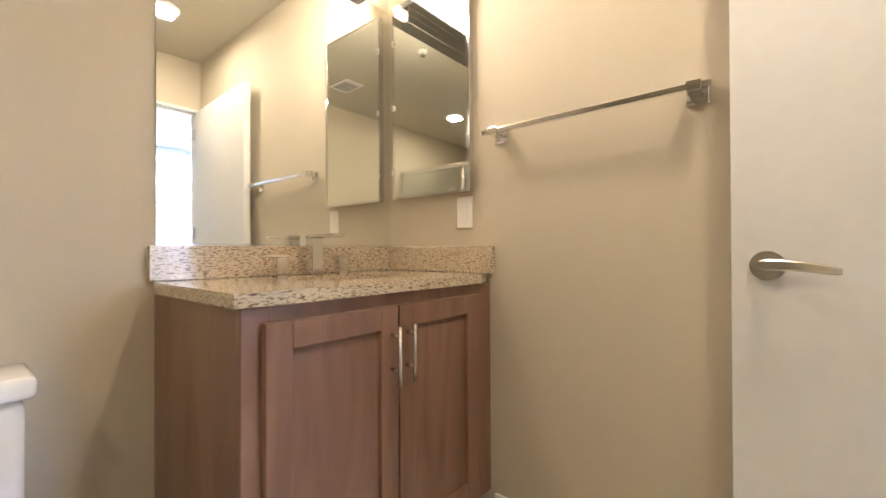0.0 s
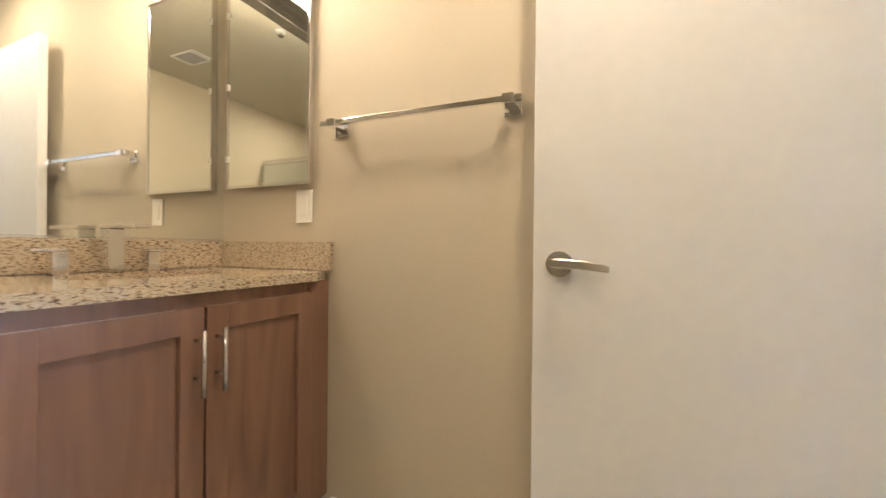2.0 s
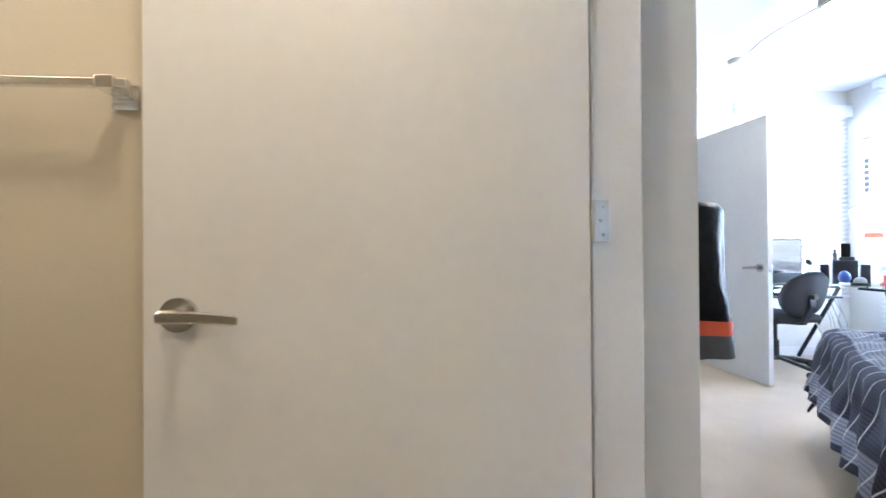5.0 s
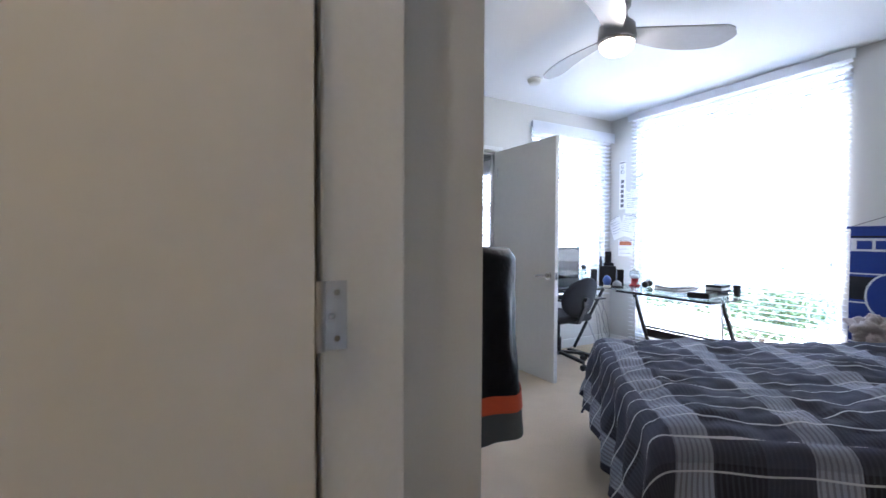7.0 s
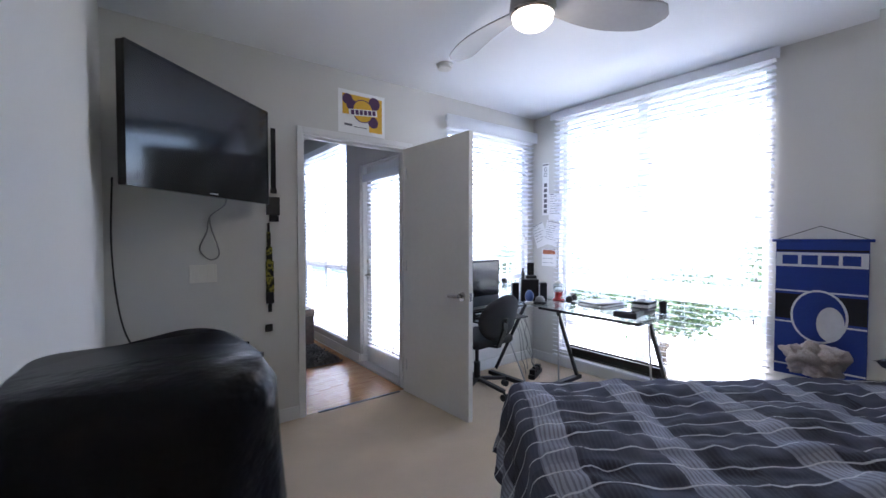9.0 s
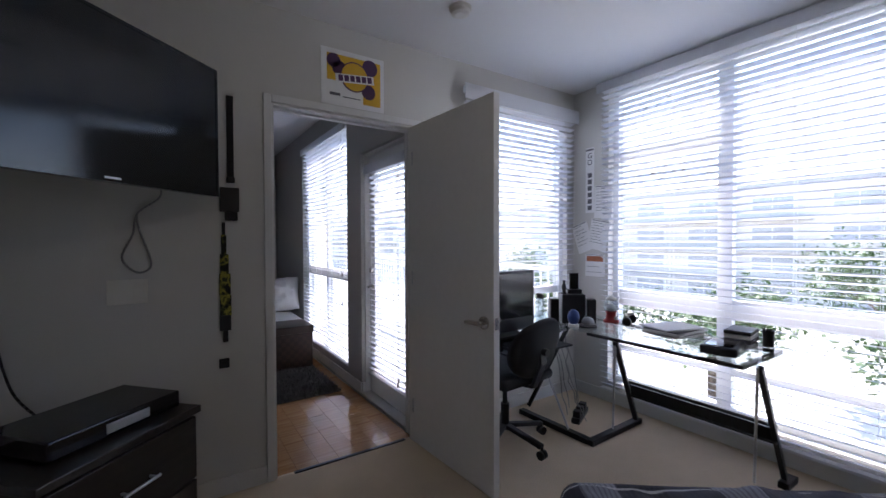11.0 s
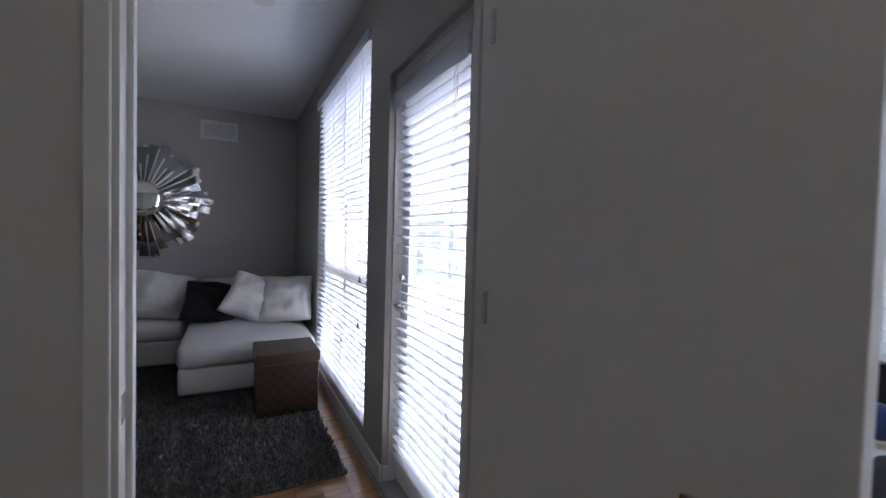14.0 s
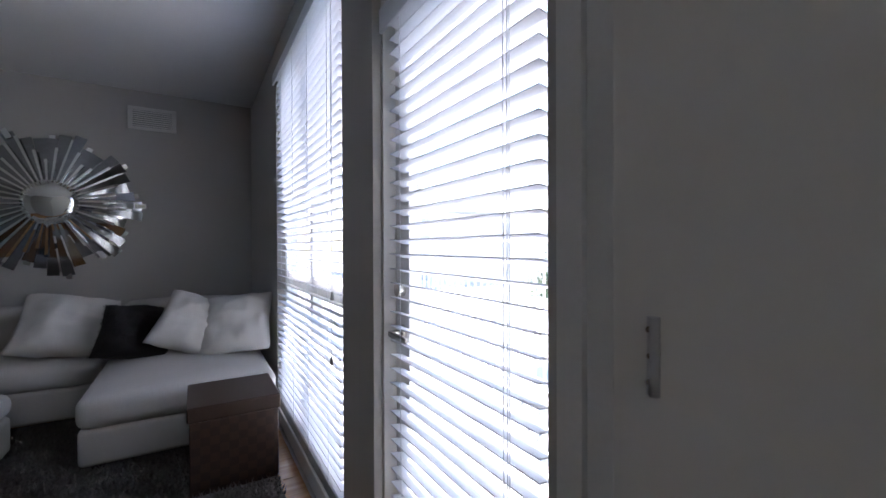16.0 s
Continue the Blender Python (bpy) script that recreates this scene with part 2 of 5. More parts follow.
def bar(bm, a, b, w, h, bevel=0.0):
    """A square-edged bar from a to b, w wide and h high."""
    a, b = Vector(a), Vector(b)
    d = b - a
    q = d.to_track_quat("Y", "Z").to_matrix().to_4x4()
    return box(bm, -w / 2, w / 2, -d.length / 2, d.length / 2, -h / 2, h / 2, Matrix.Translation((a + b) / 2) @ q, bevel)


def ball(bm, c, r, squash=(1, 1, 1), seg=16):
    m = Matrix.Translation(c) @ Matrix.Diagonal((r * squash[0], r * squash[1], r * squash[2], 1))
    return bmesh.ops.create_uvsphere(bm, u_segments=seg, v_segments=max(6, seg // 2), radius=1, matrix=m)["verts"]


def lathe(bm, profile, c=(0, 0, 0), seg=20, m=None):
    """A turned shape from (radius, height) pairs."""
    rings = []
    for r, z in profile:
        rings.append([bm.verts.new((c[0] + r * math.cos(2 * math.pi * i / seg), c[1] + r * math.sin(2 * math.pi * i / seg), c[2] + z)) for i in range(seg)])
    for a, b in zip(rings, rings[1:]):
        for i in range(seg):
            bm.faces.new((a[i], a[(i + 1) % seg], b[(i + 1) % seg], b[i]))
    bm.faces.new(rings[-1])
    bm.faces.new(rings[0][::-1])
    vs = [v for r in rings for v in r]
    if m is not None:
        bmesh.ops.transform(bm, matrix=m, verts=vs)
    return vs


def tube(bm, points, r, seg=6):
    """A cable along the points."""
    for a, b in zip(points, points[1:]):
        rod(bm, a, b, r, seg=seg)


def finish(name, bm, mat, smooth=False):
    bmesh.ops.recalc_face_normals(bm, faces=bm.faces)
    me = bpy.data.meshes.new(name)
    bm.to_mesh(me)
    bm.free()
    me.materials.append(mat)
    if smooth:
        me.shade_smooth()
    return new(name, me)


def part(name, bm, mat, parent, label="", smooth=False):
    ob = finish(name, bm, mat, smooth)
    ob.parent = parent
    return tagged(ob, label)


def thing(name, label, category, at=(0, 0, 0), turn=0.0, group="", kind=""):
    ob = new(name)
    ob.empty_display_size = 0.1
    ob.matrix_basis = pose(*at, 0, 0, turn)
    return tagged(ob, label, category, group, kind)


def simple(name, bm, mat, label, category, at=(0, 0, 0), turn=0.0, group="", kind="", smooth=False):
    ob = finish(name, bm, mat, smooth)
    ob.matrix_basis = pose(*at, 0, 0, turn)
    return tagged(ob, label, category, group, kind)


def new_bm(build, *args, **more):
    bm = bmesh.new()
    build(bm, *args, **more)
    return bm


def a_box(*args, **more):
    return new_bm(box, *args, **more)


def structure(name, bm, mat, label="", category=""):
    return tagged(finish(name, bm, mat), label, category, "", "structure")


def wall(name, axis, a, b, u0, u1, z1, openings, mat, label):
    """A wall between the planes a and b across axis, from u0 to u1, with openings (u0, u1, z0, z1) through it."""
    bm = bmesh.new()

    def piece(p, q, r, s):
        if q - p > 1e-4 and s - r > 1e-4:
            box(bm, a, b, p, q, r, s) if axis == "x" else box(bm, p, q, a, b, r, s)
    at = u0
    for o in sorted(openings):
        piece(at, o[0], 0, z1)
        piece(o[0], o[1], 0, o[2])
        piece(o[0], o[1], o[3], z1)
        at = o[1]
    piece(at, u1, 0, z1)
    return structure(name, bm, mat, label, "wall")

# ---- structure: bathroom, bedroom, living room ----
MIRROR_X, TOWEL_Y, BATH_E = -1.255, 1.275, 0.925      # bathroom: mirror wall, towel wall, door wall
WEST, TV_Y, EAST, SOUTH = 1.21, 4.085, 4.85, -0.6    # bedroom
LIV_S, LIV_E, LIV_N, LIV_W = 4.205, 3.21, 8.40, -1.2  # living room
H, HB = 2.60, 2.44

structure("floor_bedroom", a_box(1.0, EAST + 0.2, SOUTH - 0.15, TV_Y + 0.02, -0.2, 0.0), CARPET, "beige cut-pile bedroom carpet", "floor")
structure("floor_bathroom", a_box(MIRROR_X - 0.15, 1.0, -2.5, 1.6, -0.2, -0.002), material("grey_tile", (0.42, 0.40, 0.36), 0.35, bump=0.05), "greyish bathroom floor tile", "floor")
structure("ground", a_box(-150, 400, -300, 300, -3.5, -3.3), GROUND, "pale paved ground below the windows", "ground")
structure("slab", a_box(-1.5, 5.1, 4.1, 8.6, -0.3, -0.012), CONCRETE, "concrete floor slab with balcony edge", "floor")

wall("wall_mirror", "x", MIRROR_X - 0.12, MIRROR_X, -2.4, TOWEL_Y + 0.12, HB, [], BATH_PAINT, "tan painted bathroom wall behind the mirror")
wall("wall_towel", "y", TOWEL_Y, TOWEL_Y + 0.12, MIRROR_X, BATH_E, HB, [], BATH_PAINT, "tan painted bathroom wall with towel bar")
wall("wall_bath_door", "x", BATH_E, BATH_E + 0.125, -2.4, 1.30, H, [(0.30, 1.30, -1, 2.07)], BATH_PAINT, "tan painted wall with the bathroom doorway")
wall("wall_bath_south", "y", -2.4, -2.28, MIRROR_X, BATH_E, HB, [], BATH_PAINT, "tan painted bathroom end wall")
wall("wall_return", "y", 1.305, 1.42, BATH_E, WEST, H, [], PAINT, "grey-green painted return beside the bathroom door")
wall("wall_bedroom_west", "x", WEST - 0.12, WEST, 1.42, TV_Y, H, [], PAINT, "pale grey painted bedroom wall")
wall("wall_passage_south", "y", -0.75, SOUTH, BATH_E + 0.125, EAST, H, [], PAINT, "pale grey painted bedroom wall")
wall("wall_television", "y", TV_Y, TV_Y + 0.12, WEST - 0.12, EAST + 0.14, H, [(2.335, 3.235, -1, 2.08), (3.66, 4.76, 0.58, 2.36)], PAINT, "pale grey painted wall with doorway and window")
wall("wall_east", "x", EAST, EAST + 0.14, SOUTH - 0.15, TV_Y, H, [(1.99, 3.74, 0.17, 2.54)], PAINT, "pale grey painted wall with the large window")
structure("wall_pillar", a_box(EAST - 0.13, EAST, SOUTH, 1.47, 0, H), PAINT, "pale painted wall pillar by the bed", "wall")
wall("wall_living_east", "x", LIV_E + 0.03, LIV_E + 0.17, LIV_S, LIV_N + 0.12, H + 0.04, [(4.24, 5.03, -1, 2.07), (5.36, 6.88, 0.15, 2.44)], LIVING_PAINT, "grey painted wall with window and balcony door")
wall("wall_living_north", "y", LIV_N, LIV_N + 0.12, LIV_W - 0.12, LIV_E + 0.03, H + 0.04, [], LIVING_PAINT, "grey painted living room wall behind the sofa")
wall("wall_living_west", "x", LIV_W - 0.12, LIV_W, LIV_S, LIV_N, H + 0.04, [], LIVING_PAINT, "grey painted living room wall")
wall("wall_living_south", "y", LIV_S - 0.12, LIV_S, LIV_W - 0.12, WEST - 0.12, H + 0.04, [], LIVING_PAINT, "grey painted living room wall")

structure("ceiling_bedroom", a_box(WEST - 0.3, EAST + 0.14, SOUTH - 0.15, TV_Y + 0.12, H, H + 0.15), CEILING, "white painted bedroom ceiling", "ceiling")
structure("ceiling_bathroom", a_box(MIRROR_X - 0.12, BATH_E, -2.4, TOWEL_Y + 0.12, HB, HB + 0.1), BATH_CEILING, "painted bathroom ceiling", "ceiling")
structure("ceiling_living", a_box(LIV_W - 0.12, LIV_E + 0.17, LIV_S, LIV_N + 0.12, H + 0.04, H + 0.2), CEILING, "white painted living room ceiling", "ceiling")


def baseboard(name, runs):
    bm = bmesh.new()
    for x0, x1, y0, y1 in runs:
        box(bm, x0, x1, y0, y1, 0.0, 0.095, bevel=0.004)
    return structure(name, bm, WHITE, "white painted baseboard", "baseboard")


baseboard("baseboard_bedroom", [(WEST, 2.292, TV_Y - 0.014, TV_Y), (3.278, EAST, TV_Y - 0.014, TV_Y), (EAST - 0.014, EAST, 1.47, TV_Y - 0.014), (WEST, WEST + 0.014, 1.45, TV_Y - 0.014)])
baseboard("baseboard_bathroom", [(-0.70, 0.93, TOWEL_Y - 0.014, TOWEL_Y), (MIRROR_X, MIRROR_X + 0.014, -2.0, 0.40)])
baseboard("baseboard_living", [(LIV_E + 0.016, LIV_E + 0.03, 5.03, LIV_N), (LIV_W, LIV_E + 0.016, LIV_N - 0.014, LIV_N), (LIV_E + 0.03, LIV_E + 0.10, 5.016, 5.03)])


def casing(name, axis, face, out, u0, u1, top, width, thick, label):
    """Flat trim round an opening on one face of a wall; out is +1 or -1 along the axis."""
    bm = bmesh.new()
    a, b = sorted((face, face + out * thick))
    for p, q, r, s in ((u0 - width, u0, 0, top + width), (u1, u1 + width, 0, top + width), (u0, u1, top, top + width)):
        if axis == "x":
            box(bm, a, b, p, q, r, s, bevel=0.003)
        else:
            box(bm, p, q, a, b, r, s, bevel=0.003)
    return structure(name, bm, WHITE, label, "trim")


def jamb(name, axis, a, b, u0, u1, top, t, label):
    """The lining of a doorway, with a stop."""
    bm = bmesh.new()
    m = (a + b) / 2
    for p, q, r, s in ((u0, u0 + t, 0, top), (u1 - t, u1, 0, top), (u0 + t, u1 - t, top - t, top)):
        box(bm, a, b, p, q, r, s) if axis == "x" else box(bm, p, q, a, b, r, s)
    for p, q, r, s in ((u0 + t, u0 + t + 0.012, 0, top - t), (u1 - t - 0.012, u1 - t, 0, top - t), (u0 + t + 0.012, u1 - t - 0.012, top - t - 0.012, top - t)):
        box(bm, m, m + 0.035, p, q, r, s) if axis == "x" else box(bm, p, q, m, m + 0.035, r, s)
    return structure(name, bm, WHITE, label, "trim")


casing("trim_bedroom_door", "y", TV_Y, -1, 2.335, 3.235, 2.08, 0.042, 0.016, "white painted door casing")
jamb("jamb_bedroom_door", "y", TV_Y, LIV_S, 2.335, 3.235, 2.08, 0.012, "white painted door lining")
jamb("jamb_bathroom_door", "x", BATH_E, BATH_E + 0.125, 0.30, 1.30, 2.07, 0.018, "white painted door lining")
structure("trim_bathroom_door", a_box(BATH_E - 0.008, BATH_E + 0.112, 1.247, 1.281, 0, 2.05, bevel=0.004), WHITE, "white painted door lining face", "trim")


def lever(door, x, y, z, out, reach, group=""):
    """A lever handle on the face of a door: rose, neck and lever; out is the way off the face along y, reach the lever's way along x."""
    rose = part("handle", new_bm(rod, (x, y, z), (x, y + out * 0.012, z), 0.033, seg=28), NICKEL, door, "satin nickel lever handle", smooth=False)
    bm = bmesh.new()
    rod(bm, (x, y + out * 0.01, z), (x, y + out * 0.055, z), 0.013, 0.010, 16)
    part("neck", bm, NICKEL, rose, smooth=True)
    bm = bmesh.new()
    rings, n = [], 14
    for i in range(n + 1):      # a flat blade that bends back to the door and thins towards its tip
        f = i / n
        cx, cy, cz = x + reach * (0.132 * f - 0.014), y + out * (0.056 - 0.016 * f ** 2), z + 0.003 - 0.012 * f * f
        hw, hh = 0.0058 - 0.002 * f, (0.0125 - 0.003 * f) * (1 if 0 < i < n else 0.75)
        rings.append([bm.verts.new((cx, cy + p * hw, cz + q * hh)) for p, q in ((-1, -0.7), (-0.5, -1), (0.5, -1), (1, -0.7), (1, 0.7), (0.5, 1), (-0.5, 1), (-1, 0.7))])
    for a, b in zip(rings, rings[1:]):
        for k in range(8):
            bm.faces.new((a[k], a[(k + 1) % 8], b[(k + 1) % 8], b[k]))
    bm.faces.new(rings[0]), bm.faces.new(rings[-1])
    part("lever", bm, NICKEL, rose)
    return rose


def hinge(door, x, y, z, wide):
    bm = bmesh.new()
    rod(bm, (x, y, z - 0.045), (x, y, z + 0.045), 0.006, seg=10)
    box(bm, x - wide, x, y - 0.001, y + 0.001, z - 0.045, z + 0.045, bevel=0.0005)
    h = part("hinge", bm, STEEL, door, "satin steel butt hinge")
    for dz, dx in ((-0.03, wide * 0.6), (0, wide * 0.4), (0.03, wide * 0.6)):
        part("screw", new_bm(rod, (x - dx, y - 0.003, z + dz), (x - dx, y + 0.003, z + dz), 0.004, seg=8), NICKEL, h)


def slab_door(name, label, at, turn, width, height, knob_z):
    """A flush door; local x from the hinge along the leaf, its two faces at y = 0 and y = 0.04."""
    d = thing(name, label, "door", at, turn, "", "structure")
    part("leaf", a_box(0.0, width, 0.0, 0.04, 0.012, height, bevel=0.002), DOOR_WHITE, d)
    lever(d, width - 0.067, 0.0, knob_z, -1, -1)
    lever(d, width - 0.067, 0.04, knob_z, 1, -1)
    part("latch_plate", a_box(width, width + 0.0015, 0.008, 0.032, knob_z - 0.03, knob_z + 0.03), NICKEL, d)
    return d


# bathroom door: open flat before the towel wall
bath_door = slab_door("door_bathroom", "open flush cream door with nickel lever handle", (0.905, 1.270, 0), 182.2, 0.90, 2.04, 0.925)
# bedroom door: open into the bedroom, square to the wall
bed_door = slab_door("door_bedroom", "open flush white door with lever handle", (3.174, 4.066, 0), 272.5, 0.815, 2.060, 0.90)
for z in (0.25, 1.085, 1.85):
    hinge(bath_door, -0.006, 0.043, z + 0.022, 0.034)
    hinge(bed_door, 0.055, -0.003, z, 0.009)

# living room planks, a glossy oak floor laid along y
plank = bmesh.new()
box(plank, -0.0620, 0.0620, -0.598, 0.598, -0.010, 0.0, bevel=0.0005, seg=1)
plank_mesh = bpy.data.meshes.new("plank")
plank.to_mesh(plank_mesh)
plank.free()
plank_mesh.materials.append(PLANK)
living_floor = thing("floor_living", "glossy honey oak plank floor", "floor", (0, 0, -0.0005), 0, "", "structure")

structure("strike_plate", a_box(2.347, 2.349, 4.10, 4.135, 0.87, 0.93, bevel=0.0005), NICKEL, "small nickel strike plate on the door lining", "trim")
CABLE = material("grey_cable", (0.30, 0.30, 0.30), 0.5, bump=0.02)

# ---- windows and blinds ----
def window(name, label, axis, plane, u0, u1, z0, z1, uprights, rails, depth=0.07, sill=True):
    """Frame with uprights (u, z0, z1), rails (z, u0, u1, height) and a glass pane behind; plane is the frame's middle."""
    w = thing(name, label, "window", kind="structure")

    def b(bm, p, q, r, s, d=depth):
        box(bm, plane - d / 2, plane + d / 2, p, q, r, s, bevel=0.004) if axis == "x" else box(bm, p, q, plane - d / 2, plane + d / 2, r, s, bevel=0.004)
    for p, q, r, s in ((u0, u0 + 0.05, z0, z1), (u1 - 0.05, u1, z0, z1), (u0 + 0.05, u1 - 0.05, z0, z0 + 0.05), (u0 + 0.05, u1 - 0.05, z1 - 0.05, z1)):
        part("window_frame", new_bm(b, p, q, r, s), VINYL, w)
    for u, r, s, t in uprights:
        part("mullion", new_bm(b, u - t / 2, u + t / 2, r, s, depth * 0.8), VINYL, w)
    for z, p, q, t in rails:
        part("transom", new_bm(b, p, q, z - t / 2, z + t / 2, depth * 0.7), VINYL, w)
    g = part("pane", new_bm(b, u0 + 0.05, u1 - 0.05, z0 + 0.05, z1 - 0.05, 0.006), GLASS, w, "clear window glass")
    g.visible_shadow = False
    return w


def blind(name, label, axis, plane, u0, u1, z0, z1, into, step=0.0445, tilt=14.0, cords=3, valance=0.075, drops=(0.62, 0.74)):
    """A horizontal-slat blind: valance, slats, ladder cords, bottom rail and wand. into is +1 or -1, the room's side along the axis."""
    bl = thing(name, label, "window blind", group="white slat blinds")
    mid, wide = (u0 + u1) / 2, u1 - u0

    def place(p, q, r, s, a, b):
        bm = bmesh.new()
        lo, hi = sorted((plane + into * a, plane + into * b))
        box(bm, lo, hi, p, q, r, s, bevel=0.003) if axis == "x" else box(bm, p, q, lo, hi, r, s, bevel=0.003)
        return bm
    part("valance", place(u0 - 0.03, u1 + 0.03, z1 - valance, z1, 0.034, 0.046), SLAT, bl)
    part("headrail", place(u0, u1, z1 - 0.05, z1, -0.025, 0.03), SLAT, bl)
    part("bottom_rail", place(u0, u1, z0, z0 + 0.018, -0.025, 0.025), SLAT, bl)
    bm = bmesh.new()
    n = 4
    rows = []
    for i in range(n + 1):
        f = i / n * 2 - 1
        rows.append([bm.verts.new((s * wide / 2, f * 0.025, 0.0022 * (1 - f * f) + k)) for s in (-1, 1) for k in (0.0, 0.0028)])
    for a, b in zip(rows, rows[1:]):
        bm.faces.new((a[1], b[1], b[3], a[3])), bm.faces.new((a[0], a[2], b[2], b[0]))
        bm.faces.new((a[0], b[0], b[1], a[1])), bm.faces.new((a[2], a[3], b[3], b[2]))
    bm.faces.new((rows[0][0], rows[0][1], rows[0][3], rows[0][2])), bm.faces.new((rows[-1][0], rows[-1][2], rows[-1][3], rows[-1][1]))
    bmesh.ops.recalc_face_normals(bm, faces=bm.faces)
    me = bpy.data.meshes.new("slat")
    bm.to_mesh(me)
    bm.free()
    me.materials.append(SLAT)
    rnd = random.Random(name)
    z = z0 + 0.05
    while z < z1 - valance + 0.03:
        s = new("slat", me)
        s.parent = bl
        a = tilt + rnd.uniform(-1.5, 1.5)
        if axis == "x":
            s.matrix_basis = pose(plane, mid, z, 0, 0, 90) @ pose(0, 0, 0, (a if into < 0 else -a) + 0, rnd.uniform(-0.12, 0.12), 0)
        else:
            s.matrix_basis = pose(mid, plane, z) @ pose(0, 0, 0, -a if into < 0 else a, rnd.uniform(-0.12, 0.12), 0)
        z += step
    for i in range(cords):
        u = u0 + wide * (0.12 + 0.76 * i / max(1, cords - 1))
        bm = bmesh.new()
        for off in (-0.026, 0.026):
            p = plane + off
            rod(bm, (p, u, z0), (p, u, z1 - 0.04), 0.0011, seg=5) if axis == "x" else rod(bm, (u, p, z0), (u, p, z1 - 0.04), 0.0011, seg=5)
        part("ladder_cord", bm, SLAT, bl)
    for k, drop in enumerate(drops):
        u, p = u0 + 0.075 + 0.012 * k, plane + into * 0.034
        top, low = z1 - valance, z0 + (z1 - z0) * (1 - drop)
        a, b = ((p, u, top), (p, u, low)) if axis == "x" else ((u, p, top), (u, p, low))
        part("lift_cord", new_bm(rod, a, b, 0.0012, seg=5), SLAT, bl)
        c = Vector(b)
        part("tassel", new_bm(rod, c, c - Vector((0, 0, 0.035)), 0.004, 0.009, 10), CABLE, bl)
    return bl


window("window_1", "large white-framed bedroom window", "x", EAST + 0.10, 1.99, 3.74, 0.17, 2.54, [(2.92, 0.22, 2.49, 0.09)], [(0.86, 2.04, 3.69, 0.13), (1.99, 2.965, 3.69, 0.09), (0.45, 2.04, 3.69, 0.05)])
blind("window_blind", "open white horizontal slat blind over the large window", "x", EAST - 0.035, 1.96, 3.77, 0.105, 2.585, -1, cords=5)
window("window_2", "white-framed bedroom window behind the desk", "y", TV_Y + 0.08, 3.66, 4.76, 0.58, 2.36, [], [(0.90, 3.71, 4.71, 0.06)])
blind("window_blind", "open white horizontal slat blind behind the desk", "y", TV_Y - 0.035, 3.63, 4.79, 0.57, 2.43, -1, cords=3, valance=0.11)
window("window_3", "tall white-framed living room window", "x", LIV_E + 0.12, 5.36, 6.88, 0.15, 2.44, [(6.14, 0.2, 2.39, 0.06)], [(0.98, 5.41, 6.83, 0.10)])
blind("window_blind", "open white slat blind over the living room window", "x", LIV_E + 0.05, 5.385, 6.855, 0.155, 2.435, -1, cords=4)

# balcony door
bd = thing("door_balcony", "white framed glass balcony door with blind", "door", kind="structure")
DX = LIV_E + 0.125
for p, q, r, s in ((4.189, 4.29, 0.019, 2.051), (4.91, 5.011, 0.019, 2.051), (4.29, 4.91, 0.019, 0.25), (4.29, 4.91, 1.90, 2.051)):
    part("door_frame", a_box(DX - 0.022, DX + 0.022, p, q, r, s, bevel=0.003), VINYL, bd)
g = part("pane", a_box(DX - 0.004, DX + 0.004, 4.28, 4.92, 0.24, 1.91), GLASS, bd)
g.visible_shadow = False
h = part("handle", new_bm(rod, (DX - 0.034, 4.955, 0.93), (DX - 0.022, 4.955, 0.93), 0.026, seg=20), NICKEL, bd, "satin nickel lever handle")
bm = bmesh.new()
rod(bm, (DX - 0.07, 4.955, 0.93), (DX - 0.03, 4.955, 0.93), 0.010)
bar(bm, (DX - 0.068, 4.965, 0.93), (DX - 0.062, 4.85, 0.925), 0.010, 0.018, 0.003)
part("lever", bm, NICKEL, h)
part("deadbolt", new_bm(rod, (DX - 0.045, 4.955, 1.07), (DX - 0.022, 4.955, 1.07), 0.022, seg=20), NICKEL, bd)
bm = bmesh.new()
for p, q, r, s in ((4.17, 4.188, 0, 2.07), (5.012, 5.03, 0, 2.07), (4.188, 5.012, 2.052, 2.07)):
    box(bm, LIV_E + 0.06, LIV_E + 0.17, p, q, r, s)
structure("jamb_balcony_door", bm, WHITE, "white balcony door lining", "trim")
structure("threshold", a_box(LIV_E + 0.01, LIV_E + 0.17, 4.17, 5.03, 0.0, 0.018, bevel=0.004), STEEL, "metal door threshold", "trim")
blind("window_blind", "open white slat blind on the balcony door", "x", LIV_E + 0.068, 4.275, 4.925, 0.195, 1.955, -1, cords=2, step=0.0445, drops=(0.93, 0.95))

# ---- bathroom ----
CT = 0.880
v = thing("bathroom_vanity", "reddish brown stained maple vanity cabinet with shaker doors", "vanity cabinet")
FX = -0.72
part("body", a_box(MIRROR_X + 0.002, FX - 0.02, 0.383, TOWEL_Y - 0.002, 0.10, CT - 0.032), VANITY_WOOD, v)
part("toe_kick", a_box(MIRROR_X + 0.002, FX - 0.09, 0.383, TOWEL_Y - 0.002, 0.0, 0.10), VANITY_WOOD, v)
for p, q, r, s in ((0.383, 0.440, 0.10, CT - 0.032), (1.15, TOWEL_Y - 0.002, 0.10, CT - 0.032), (0.440, 1.15, CT - 0.085, CT - 0.032), (0.440, 1.15, 0.10, 0.15)):
    part("face_frame", a_box(FX - 0.02, FX, p, q, r, s, bevel=0.0015), VANITY_WOOD, v)


